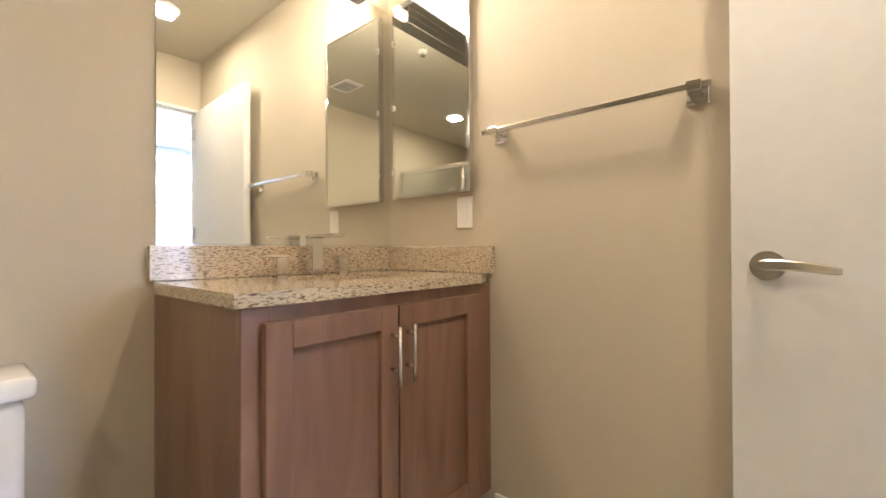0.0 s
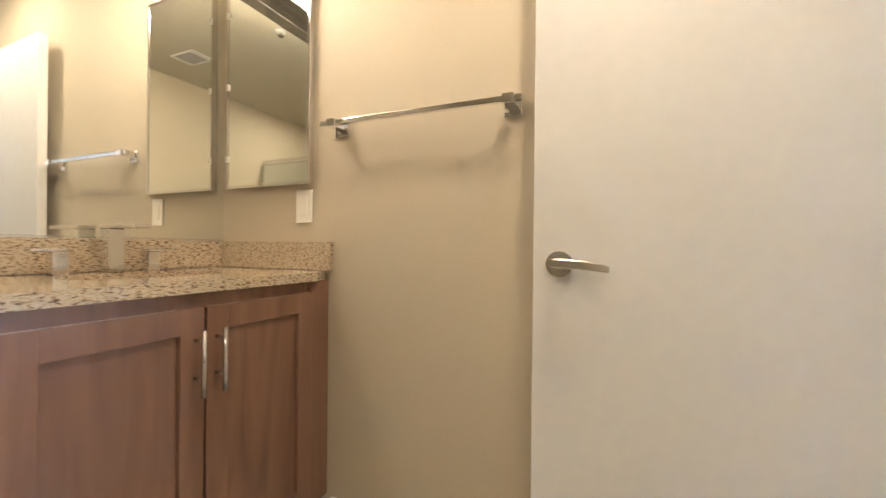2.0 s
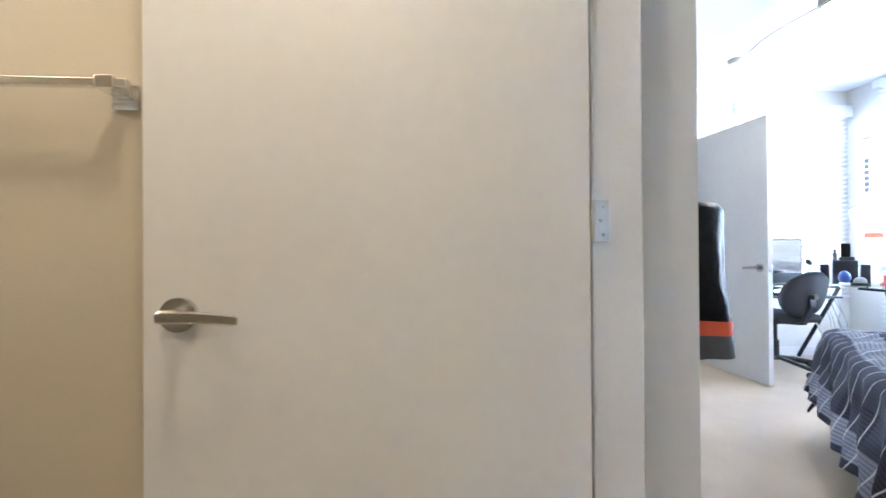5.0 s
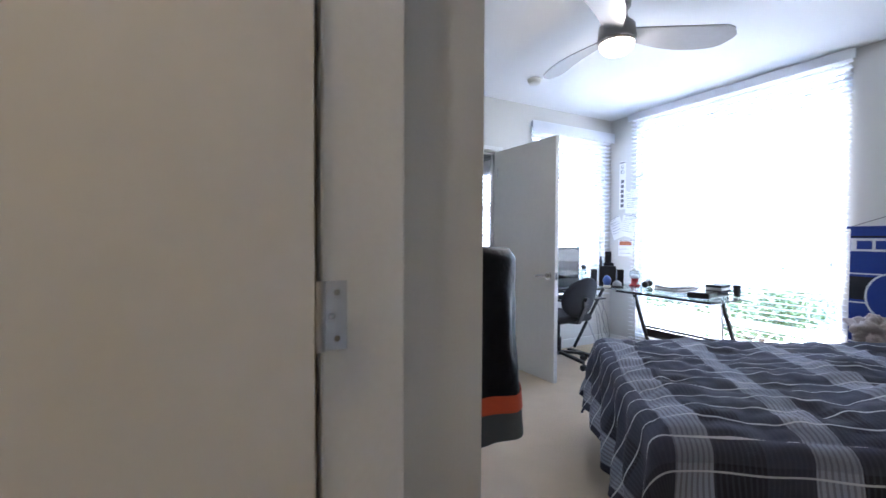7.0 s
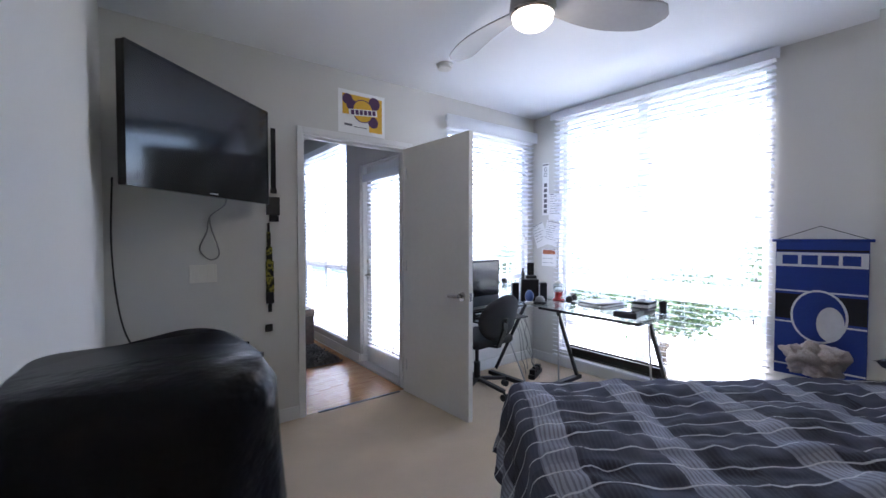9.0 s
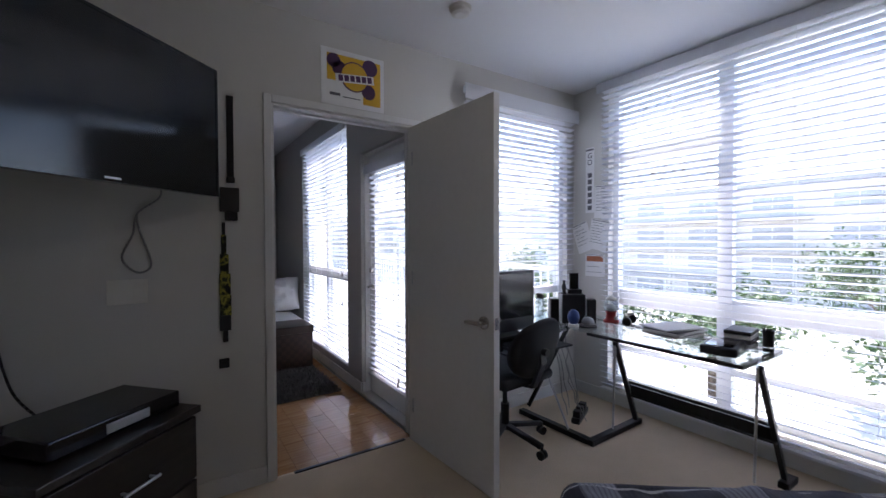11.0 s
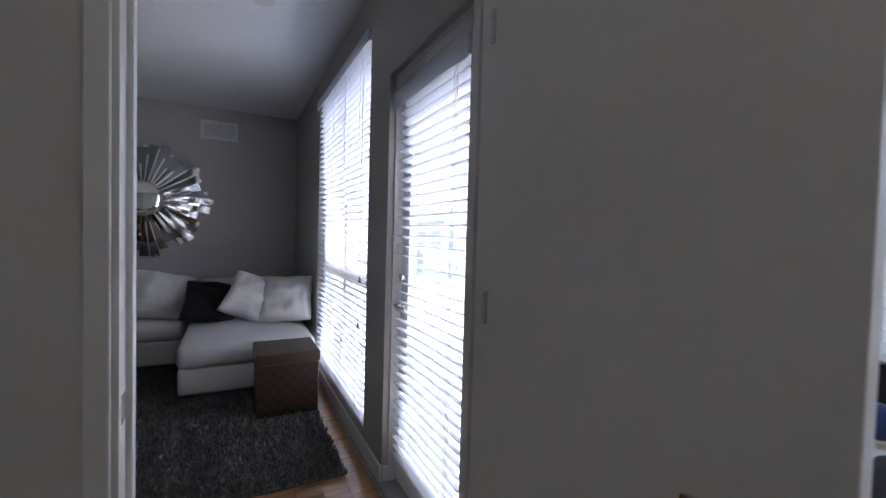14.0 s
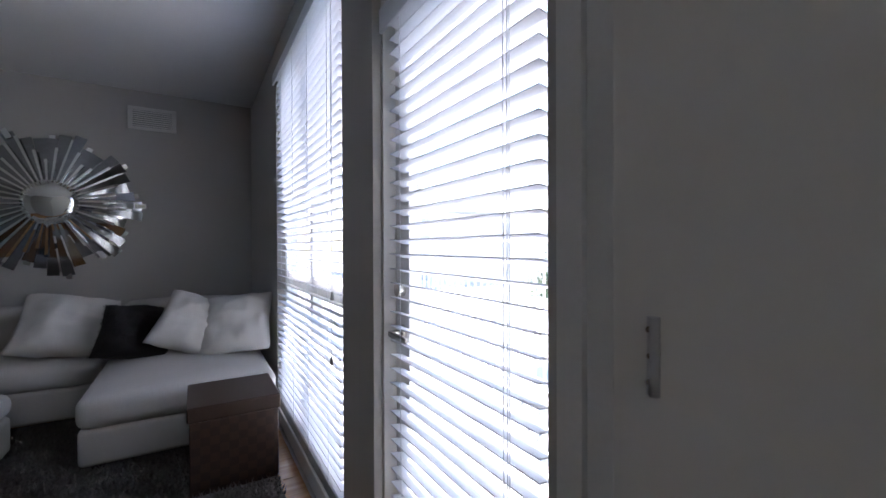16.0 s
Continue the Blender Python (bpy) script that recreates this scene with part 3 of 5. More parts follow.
def shaker(parent, x, y0, y1, z0, z1, pull_y):
    d = part("cabinet_door", a_box(x - 0.012, x + 0.008, y0 + 0.055, y1 - 0.055, z0 + 0.055, z1 - 0.055), VANITY_WOOD, parent)
    for p, q, r, s in ((y0, y0 + 0.06, z0, z1), (y1 - 0.06, y1, z0, z1), (y0 + 0.06, y1 - 0.06, z0, z0 + 0.06), (y0 + 0.06, y1 - 0.06, z1 - 0.06, z1)):
        part("rail", a_box(x, x + 0.02, p, q, r, s, bevel=0.002), VANITY_WOOD, d)
    bm = bmesh.new()
    rod(bm, (x + 0.052, pull_y, z1 - 0.205), (x + 0.052, pull_y, z1 - 0.050), 0.006, seg=14)
    for dz in (-0.165, -0.075):
        rod(bm, (x + 0.018, pull_y, z1 + dz), (x + 0.052, pull_y, z1 + dz), 0.0045, seg=10)
    part("handle", bm, NICKEL, d, "brushed nickel bar pull", True)


shaker(v, FX + 0.001, 0.424, 0.793, 0.135, CT - 0.066, 0.768)
shaker(v, FX + 0.001, 0.799, 1.167, 0.135, CT - 0.066, 0.824)

ct = thing("countertop", "speckled beige granite countertop with backsplash", "countertop")
SINK = (-1.00, 0.84)
bm = bmesh.new()
ring_o, ring_i = [], []
seg = 40
for zz in (CT, CT - 0.03):
    o, i = [], []
    for k in range(seg):
        a = 2 * math.pi * (k + 0.5) / seg
        c, s = math.cos(a), math.sin(a)
        x0, x1, y0, y1 = MIRROR_X + 0.002, -0.70, 0.366, TOWEL_Y - 0.002
        cx, cy = SINK
        f = min((x1 - cx) / c if c > 0 else (x0 - cx) / c, (y1 - cy) / s if s > 0 else (y0 - cy) / s)
        o.append(bm.verts.new((cx + f * c, cy + f * s, zz)))
        i.append(bm.verts.new((cx + 0.15 * c, cy + 0.20 * s, zz)))
    ring_o.append(o), ring_i.append(i)
for k in range(seg):
    j = (k + 1) % seg
    bm.faces.new((ring_o[0][k], ring_o[0][j], ring_i[0][j], ring_i[0][k]))
    bm.faces.new((ring_o[1][k], ring_i[1][k], ring_i[1][j], ring_o[1][j]))
    bm.faces.new((ring_o[0][k], ring_o[1][k], ring_o[1][j], ring_o[0][j]))
    bm.faces.new((ring_i[0][k], ring_i[0][j], ring_i[1][j], ring_i[1][k]))
part("slab", bm, GRANITE, ct)
part("backsplash", a_box(MIRROR_X + 0.002, MIRROR_X + 0.022, 0.366, TOWEL_Y - 0.002, CT + 0.001, CT + 0.10, bevel=0.002), GRANITE, ct)
part("side_splash", a_box(MIRROR_X + 0.024, -0.70, TOWEL_Y - 0.022, TOWEL_Y - 0.002, CT + 0.001, CT + 0.10, bevel=0.002), GRANITE, ct)
bm = bmesh.new()
rings = []
for r, z in ((1.0, -0.03), (0.98, -0.06), (0.85, -0.12), (0.5, -0.16), (0.12, -0.168)):
    rings.append([bm.verts.new((SINK[0] + 0.158 * r * math.cos(2 * math.pi * k / 32), SINK[1] + 0.208 * r * math.sin(2 * math.pi * k / 32), CT + z)) for k in range(32)])
for a, b in zip(rings, rings[1:]):
    for k in range(32):
        bm.faces.new((a[k], a[(k + 1) % 32], b[(k + 1) % 32], b[k]))
bm.faces.new(rings[-1])
part("basin", bm, PORCELAIN, ct, "white undermount basin", True)

fc = thing("faucet", "square chrome widespread faucet", "faucet", (MIRROR_X + 0.085, 0.84, CT))
part("spout", a_box(-0.022, 0.022, -0.022, 0.022, 0, 0.13, bevel=0.002), CHROME, fc)
part("spout_arm", a_box(-0.022, 0.145, -0.024, 0.024, 0.13, 0.142, bevel=0.002), CHROME, fc)
for y in (-0.13, 0.11):
    hd = part("tap", a_box(-0.018, 0.018, y - 0.018, y + 0.018, 0, 0.062, bevel=0.002), CHROME, fc)
    part("lever", a_box(-0.018, 0.018, y - 0.062 if y < 0 else y - 0.018, y + 0.018 if y < 0 else y + 0.062, 0.062, 0.071, bevel=0.002), CHROME, hd)

mr = thing("wall_mirror_glass", "large frameless wall mirror above the vanity", "mirror", (MIRROR_X, 0, 0))
part("glass", a_box(0.002, 0.008, 0.385, TOWEL_Y - 0.003, CT + 0.106, 2.02, bevel=0.001), MIRROR, mr)
part("edge_channel", a_box(0.001, 0.011, 0.385, TOWEL_Y - 0.003, CT + 0.101, CT + 0.106), CHROME, mr)

mc = thing("medicine_cabinet", "mirrored medicine cabinet with chrome frame", "medicine cabinet", (0, TOWEL_Y, 0))
M0, M1, MZ0, MZ1 = -1.195, -0.803, 1.192, 2.01
part("box", a_box(M0 + 0.006, M1 - 0.006, -0.02, -0.001, MZ0 + 0.006, MZ1 - 0.006), STEEL, mc)
part("mirror_door", a_box(M0, M1, -0.026, -0.021, MZ0, MZ1, bevel=0.002), MIRROR, mc)
for p, q, r, s in ((M0 - 0.008, M0, MZ0 - 0.008, MZ1 + 0.008), (M1, M1 + 0.012, MZ0 - 0.008, MZ1 + 0.008), (M0, M1, MZ0 - 0.008, MZ0), (M0, M1, MZ1, MZ1 + 0.008)):
    part("frame", a_box(p, q, -0.028, -0.001, r, s, bevel=0.001), CHROME, mc)
for z in (1.30, 1.58, 1.86):
    part("clip", a_box(M0 - 0.010, M0 + 0.004, -0.032, -0.027, z - 0.012, z + 0.012, bevel=0.001), PLATE, mc)

tb = thing("towel_bar", "square chrome towel bar", "towel bar", (0, TOWEL_Y, 1.365))
for x in (-0.665, -0.068):
    po = part("post", a_box(x - 0.026, x + 0.026, -0.010, -0.001, -0.026, 0.026, bevel=0.002), CHROME, tb)
    part("arm", a_box(x - 0.017, x + 0.017, -0.072, -0.010, -0.005, 0.021, bevel=0.002), CHROME, po)
part("bar", a_box(-0.712, -0.03, -0.067, -0.051, 0.000, 0.016, bevel=0.0015), CHROME, tb)


def wall_plate(name, label, at, turn, wide, high, inserts):
    """A plastic wall plate; local y = 0 is the wall, it faces -y."""
    p = thing(name, label, "wall plate", at, turn)
    part("plate", a_box(-wide / 2, wide / 2, -0.006, -0.0005, -high / 2, high / 2, bevel=0.002), PLATE, p)
    for x, z, w, h in inserts:
        part("insert", a_box(x - w / 2, x + w / 2, -0.009, -0.006, z - h / 2, z + h / 2, bevel=0.001), PLATE, p)
    return p


wall_plate("light_switch", "cream plastic outlet and switch plate", (-0.832, TOWEL_Y, 1.108), 0, 0.072, 0.118, [(0, 0, 0.034, 0.068)])

vl = thing("vanity_light", "chrome vanity light bar with long lit diffuser", "light fixture", (MIRROR_X, 0.82, 2.07))
part("back_plate", a_box(0.001, 0.03, -0.31, 0.31, -0.05, 0.05, bevel=0.004), CHROME, vl)
part("rail", a_box(0.03, 0.112, -0.36, 0.36, -0.014, -0.002, bevel=0.002), CHROME, vl)
bm = bmesh.new()
box(bm, 0.032, 0.115, -0.36, 0.36, 0.0, 0.085, bevel=0.03, seg=4)
part("diffuser", bm, LAMP_GLASS, vl, "long lit frosted diffuser", True)
for y in (-0.365, 0.365):
    part("end_cap", a_box(0.03, 0.118, y - 0.006, y + 0.006, -0.004, 0.089, bevel=0.003), CHROME, vl)


def downlight(x, y, z):
    d = thing("downlight", "round white recessed ceiling downlight", "light fixture", (x, y, z), group="recessed downlights")
    bm = bmesh.new()
    lathe(bm, [(0.085, 0.0), (0.085, -0.006), (0.066, -0.010), (0.064, -0.003)], seg=28)
    part("trim_ring", bm, WHITE, d)
    part("lens", new_bm(rod, (0, 0, -0.0125), (0, 0, -0.0105), 0.062, seg=28), DOWNLIGHT, d, "lit lens")


downlight(0.28, 0.84, HB)
downlight(0.19, -1.07, HB)
lamp("bath_lamp", "AREA", look((0.28, 0.84, HB - 0.03), (0.28, 0.84, 0)), 0.235, (1.0, 0.80, 0.55), size=0.12)
lamp("shower_lamp", "AREA", look((0.19, -1.07, HB - 0.03), (0.19, -1.07, 0)), 0.26, (1.0, 0.80, 0.55), size=0.12)
lamp("vanity_tube", "AREA", look((MIRROR_X + 0.120, 0.82, 2.112), (MIRROR_X + 1.1, 0.82, 1.75)), 0.175, WARM, size=0.70, size_y=0.07)

vt = thing("exhaust_vent", "white slotted ceiling vent", "vent", (0.40, 0.22, HB))
part("frame", a_box(-0.13, 0.13, -0.09, 0.09, -0.012, -0.001, bevel=0.003), WHITE, vt)
for k in range(6):
    part("slot", a_box(-0.09, 0.09, -0.062 + k * 0.025, -0.050 + k * 0.025, -0.0135, -0.012), INK, vt)
sp = thing("sprinkler", "chrome ceiling sprinkler head", "sprinkler", (-0.55, 0.25, HB))
part("escutcheon", new_bm(lathe, [(0.036, -0.001), (0.034, -0.008), (0.012, -0.012)], seg=20), PLATE, sp)
part("head", new_bm(lathe, [(0.008, -0.01), (0.008, -0.035), (0.020, -0.038), (0.020, -0.041)], seg=14), CHROME, sp)

to = thing("toilet", "white porcelain two-piece toilet", "toilet", (MIRROR_X, -0.10, 0))
part("tank", a_box(0.012, 0.185, -0.215, 0.215, 0.36, 0.665, bevel=0.025, seg=4), PORCELAIN, to, smooth=True)
part("tank_lid", a_box(0.006, 0.200, -0.230, 0.230, 0.666, 0.712, bevel=0.014, seg=4), PORCELAIN, to, smooth=True)
bm = bmesh.new()
vs = lathe(bm, [(0.10, 0.0), (0.11, 0.05), (0.10, 0.18), (0.155, 0.30), (0.180, 0.375), (0.175, 0.39)], (0, 0, 0), 28)
bmesh.ops.transform(bm, matrix=Matrix.Translation((0.43, 0, 0)) @ Matrix.Diagonal((1.35, 1, 1, 1)), verts=vs)
box(bm, 0.06, 0.25, -0.10, 0.10, 0.0, 0.36, bevel=0.03)
part("bowl", bm, PORCELAIN, to, smooth=True)
bm = bmesh.new()
vs = lathe(bm, [(0.17, 0.392), (0.186, 0.398), (0.186, 0.42), (0.15, 0.432)], (0, 0, 0), 28)
bmesh.ops.transform(bm, matrix=Matrix.Translation((0.43, 0, 0)) @ Matrix.Diagonal((1.33, 1, 1, 1)), verts=vs)
part("seat_lid", bm, PORCELAIN, to, smooth=True)
part("flush_lever", new_bm(bar, (0.19, 0.14, 0.61), (0.195, 0.07, 0.605), 0.012, 0.014, 0.003), CHROME, to)

sh = thing("shower_enclosure", "chrome framed glass shower enclosure", "shower", (0, -0.97, 0))
part("header", a_box(MIRROR_X + 0.002, BATH_E - 0.002, -0.02, 0.02, 1.85, 1.90, bevel=0.003), CHROME, sh)
part("sill", a_box(MIRROR_X + 0.002, BATH_E - 0.002, -0.05, 0.05, 0.0, 0.12, bevel=0.01), PORCELAIN, sh)
part("upright", a_box(-0.02, 0.02, -0.015, 0.015, 0.12, 1.85, bevel=0.002), CHROME, sh)
for a, b in ((MIRROR_X + 0.01, -0.02), (0.02, BATH_E - 0.01)):
    part("pane", a_box(a, b, -0.004, 0.004, 0.12, 1.85), GLASS, sh)

# ---- bedroom: bed ----
BED = pose(2.86, 2.46, 0, 0, 0, 229.5)      # x along the foot edge, y towards the head
bed = thing("bed", "low upholstered double bed on black frame", "bed")
bed.matrix_basis = BED
WID, LEN = 1.27, 2.0
part("base", a_box(0.04, WID - 0.04, 0.04, LEN, 0.10, 0.30, bevel=0.02), BLACK_CLOTH, bed)
part("mattress", a_box(0.01, WID - 0.01, 0.02, LEN, 0.30, 0.545, bevel=0.05, seg=4), PILLOW, bed, smooth=True)
for x in (0.10, WID - 0.10):
    for y in (0.12, LEN - 0.1):
        part("leg", new_bm(rod, (x, y, 0), (x, y, 0.10), 0.02, 0.025), BLACK, bed)

# the duvet: a draped sheet with folds, an uneven hem and woven stripes
bm = bmesh.new()
uvs = {}
nx, ny = 120, 150
over, foot = 0.40, 0.40
grid = []
for j in range(ny + 1):
    row = []
    for i in range(nx + 1):
        s = -over + (WID + 2 * over) * i / nx
        t = -foot + (LEN - 0.05 + foot) * j / ny
        ox, oy = max(0.0, -s, s - WID), max(0.0, -t)
        x, y = min(max(s, 0.0), WID), max(t, 0.0)
        out = math.hypot(ox, oy)
        z = 0.585
        if out > 0:
            bend = min(out, 0.07)
            a = bend / 0.07 * math.pi / 2
            drop = 0.07 * (1 - math.cos(a)) * 0.64 + max(0.0, out - 0.07)
            push = 0.045 * math.sin(a) + 0.02 * noise.noise((s * 6, t * 6, 1.0)) * min(1, out * 4) + 0.16 * max(0, out - 0.07)
            wave = 0.022 * math.sin((s + t) * 21 + 3 * noise.noise((s * 2, t * 2, 0))) * min(1.0, out * 3)
            k = push + wave
            x += (-k if s < 0 else k if s > WID else 0) * (ox / out)
            y += -k * (oy / out)
            z -= drop * (0.93 + 0.08 * noise.noise((s * 3, t * 3, 5)))
        else:
            e = min(s, WID - s, t)
            z += 0.030 * noise.noise((s * 2.6, t * 2.6, 2.0)) + 0.018 * noise.noise((s * 8, t * 6, 3.0)) + 0.012 * noise.noise((s * 19 + 5 * t, t * 16, 4.0)) + 0.022 * (0.35 - abs(noise.noise((s * 4 + 3 * t, t * 7 - 2 * s, 6.0))))
            z += 0.045 * math.exp(-((s - 0.95) ** 2 + (t - 0.95) ** 2 * 2) * 9) * (1 + noise.noise((s * 9, t * 9, 7)))
            z += 0.018 * min(1, e * 8)
        z += 0.045 * min(1.0, max(0.0, t / 1.5))
        z = max(z, 0.05)
        vert = bm.verts.new((x, y, z))
        uvs[vert] = (t + 0.02 * noise.noise((s * 2, t * 2, 9)), s + 0.02 * noise.noise((s * 2, t * 2, 8)))
        row.append(vert)
    grid.append(row)
layer = bm.loops.layers.uv.new("weave")
for j in range(ny):
    for i in range(nx):
        f = bm.faces.new((grid[j][i], grid[j][i + 1], grid[j + 1][i + 1], grid[j + 1][i]))
        for lp in f.loops:
            lp[layer].uv = uvs[lp.vert]
duvet = finish("duvet", bm, PLAID, True)
duvet.matrix_basis = BED
sol = duvet.modifiers.new("thick", "SOLIDIFY")
sol.thickness, sol.offset = 0.012, 1
tagged(duvet, "rumpled dark blue plaid duvet with white stripes", "duvet")


def cushion(name, w, h, t, mat, label, category, m, group="", seed=0, noise_amount=0.02):
    """A soft stuffed pillow, flat in its own xz plane, thick along y."""
    bm = bmesh.new()
    n = 22
    sides = []
    for sgn in (-1, 1):
        rows = []
        for j in range(n + 1):
            row = []
            for i in range(n + 1):
                u, q = 2 * i / n - 1, 2 * j / n - 1
                edge = max(0.0, (1 - u * u) * (1 - q * q)) ** 0.42
                pinch = 1 - 0.07 * (1 - abs(u)) * abs(q) ** 3
                pinch2 = 1 - 0.07 * (1 - abs(q)) * abs(u) ** 3
                nz = noise.noise((u * 1.8 + seed, q * 1.8, sgn * 2.0)) * noise_amount + noise.noise((u * 5 + seed, q * 5, sgn * 3.0)) * noise_amount * 0.4
                row.append(bm.verts.new((u * w / 2 * pinch2, sgn * (t / 2 * edge + nz * edge), q * h / 2 * pinch)))
            rows.append(row)
        sides.append(rows)
        for j in range(n):
            for i in range(n):
                bm.faces.new((rows[j][i], rows[j][i + 1], rows[j + 1][i + 1], rows[j + 1][i]))
    bmesh.ops.remove_doubles(bm, verts=bm.verts, dist=0.002)
    ob = finish(name, bm, mat, True)
    ob.matrix_basis = m
    return tagged(ob, label, category, group)


cushion("bed_pillow", 0.66, 0.42, 0.16, PLAID, "dark plaid pillow at the head of the bed", "pillow", BED @ pose(0.38, 1.80, 0.72, 80, 0, 0), seed=3)
cushion("bed_pillow", 0.62, 0.42, 0.16, PLAID, "dark plaid pillow at the head of the bed", "pillow", BED @ pose(0.98, 1.80, 0.72, 78, 0, 6), seed=7)

# crumpled pale blanket by the window side of the bed
bm = bmesh.new()
ball(bm, (0, 0, 0), 1.0, (0.115, 0.10, 0.095), 72)
for vv in bm.verts:
    p = vv.co
    fold = abs(noise.noise(p * 13)) + 0.5 * abs(noise.noise(p * 26 + Vector((3, 1, 2))))
    vv.co = p * (0.80 + 0.35 * noise.noise(p * 6) + 0.75 * fold)
    vv.co.z = max(vv.co.z, -0.06)
PINK = material("pale_pinkish_fleece", (0.46, 0.40, 0.38), 0.95, vary=0.25, grain=120, blotch=9, bump=0.8, depth=0.006)
simple("crumpled_blanket", bm, PINK, "crumpled pale grey-pink blanket on the bed", "blanket", (4.10, 1.60, 0.685), -30, smooth=True)

# ---- bedroom: television, cabinet, wall things ----
tv = thing("television", "large black flat television on a wall mount", "television", (1.678, 3.606, 1.84), 44)
# local x along the screen, -y is the viewing side
part("screen", a_box(-0.503, 0.503, -0.0235, -0.020, -0.275, 0.290), SCREEN, tv, "dark glossy screen")
part("bezel", a_box(-0.515, 0.515, -0.020, 0.020, -0.302, 0.302, bevel=0.006), GLOSS_BLACK, tv)
for p, q, r, s in ((-0.515, -0.503, -0.302, 0.302), (0.503, 0.515, -0.302, 0.302), (-0.503, 0.503, 0.290, 0.302), (-0.503, 0.503, -0.302, -0.275)):
    part("bezel_edge", a_box(p, q, -0.0255, -0.020, r, s), GLOSS_BLACK, tv)
part("logo_bar", a_box(-0.03, 0.03, -0.0265, -0.0255, -0.292, -0.284), STEEL, tv)
part("mount_plate", a_box(-0.22, 0.22, 0.020, 0.045, -0.2, 0.2), BLACK_METAL, tv)
part("mount_arm", new_bm(bar, (0.0, 0.04, 0.0), (0.0, 0.50, 0.0), 0.05, 0.06), BLACK_METAL, tv)

chest = thing("bedside_chest", "dark espresso wood drawer chest", "chest of drawers", (1.955, 3.69, 0), 46)
# local x back along the front edge (negative), y to the back
part("body", a_box(-0.58, -0.005, 0.02, 0.40, 0.06, 0.60, bevel=0.003), ESPRESSO, chest)
part("top", a_box(-0.60, 0.012, -0.004, 0.41, 0.60, 0.63, bevel=0.004), ESPRESSO, chest)
part("plinth", a_box(-0.56, -0.02, 0.04, 0.38, 0.0, 0.06), ESPRESSO, chest)
for z0, z1 in ((0.335, 0.59), (0.075, 0.325)):
    d = part("drawer", a_box(-0.572, -0.012, 0.0, 0.02, z0, z1, bevel=0.003), ESPRESSO, chest)
    bm = bmesh.new()
    rod(bm, (-0.36, -0.03, (z0 + z1) / 2), (-0.22, -0.03, (z0 + z1) / 2), 0.006)
    for x in (-0.345, -0.235):
        rod(bm, (x, -0.03, (z0 + z1) / 2), (x, 0.002, (z0 + z1) / 2), 0.005)
    part("handle", bm, STEEL, d, "bright metal bar handle")

dvd = thing("media_player", "glossy black media player box", "media player", (1.615, 3.665, 0.63), 42)
part("case", a_box(-0.235, 0.235, -0.15, 0.15, 0.008, 0.072, bevel=0.006), GLOSS_BLACK, dvd)
part("front_panel", a_box(-0.06, 0.10, -0.1535, -0.150, 0.02, 0.055, bevel=0.001), STEEL, dvd)
for x in (-0.18, 0.18):
    for y in (-0.11, 0.11):
        part("foot", new_bm(rod, (x, y, 0), (x, y, 0.009), 0.014), BLACK, dvd)

wall_plate("wall_outlet", "white double wall plate with cable jack", (1.698, TV_Y, 1.088), 0, 0.155, 0.115, [(-0.040, 0, 0.034, 0.068), (0.040, 0, 0.034, 0.068)])

# poster over the door: yellow with a purple edge and a ball emblem drawn as plain shapes
YELLOW = material("poster_yellow", (0.72, 0.42, 0.03), 0.6, bump=0.02)
PURPLE = material("poster_purple", (0.09, 0.035, 0.12), 0.6, bump=0.02)
po = thing("poster", "yellow and purple basketball team poster above the doorway", "poster", (2.81, TV_Y, 2.295))
part("sheet", a_box(-0.20, 0.20, -0.004, -0.001, -0.165, 0.165), PAPER, po)
part("yellow_field", a_box(-0.165, 0.175, -0.0055, -0.004, -0.02, 0.135), YELLOW, po)
part("yellow_field", a_box(0.06, 0.175, -0.0055, -0.004, -0.135, -0.02), YELLOW, po)
for x, z, r in ((-0.125, 0.095, 0.042), (-0.09, 0.055, 0.045), (0.105, 0.095, 0.050), (0.095, -0.055, 0.045)):
    part("purple_patch", new_bm(rod, (x, -0.0068, z), (x, -0.0055, z), r, seg=24), PURPLE, po)
part("ball_ring", new_bm(rod, (0.005, -0.0080, 0.02), (0.005, -0.0068, 0.02), 0.090, seg=36), PURPLE, po)
part("ball", new_bm(rod, (0.005, -0.0092, 0.02), (0.005, -0.0080, 0.02), 0.083, seg=36), YELLOW, po)
part("word_bar", a_box(-0.115, 0.130, -0.0108, -0.0092, -0.018, 0.032, pose(0, 0, 0, 0, -6, 0)), PAPER, po)
for k in range(6):
    part("word_stroke", a_box(-0.098 + k * 0.037, -0.070 + k * 0.037, -0.0120, -0.0108, -0.010, 0.026, pose(0, 0, 0, 0, -6, 0)), PURPLE, po)
part("lower_ink", a_box(-0.15, -0.085, -0.0055, -0.004, -0.108, -0.092), INK, po)
part("lower_line", a_box(-0.07, 0.04, -0.0055, -0.004, -0.112, -0.107), INK, po)

# banner by the window
NAVY = material("royal_blue_felt", (0.018, 0.045, 0.26), 0.85, vary=0.15, grain=200, bump=0.4)
FELT_WHITE = material("white_felt", (0.70, 0.71, 0.74), 0.85, bump=0.2)
FELT_BLACK = material("black_felt", (0.012, 0.012, 0.018), 0.85, bump=0.3)
bn = thing("wall_banner", "blue and black felt team banner hanging from a dowel", "banner", (EAST - 0.14, 1.695, 1.30), -90)
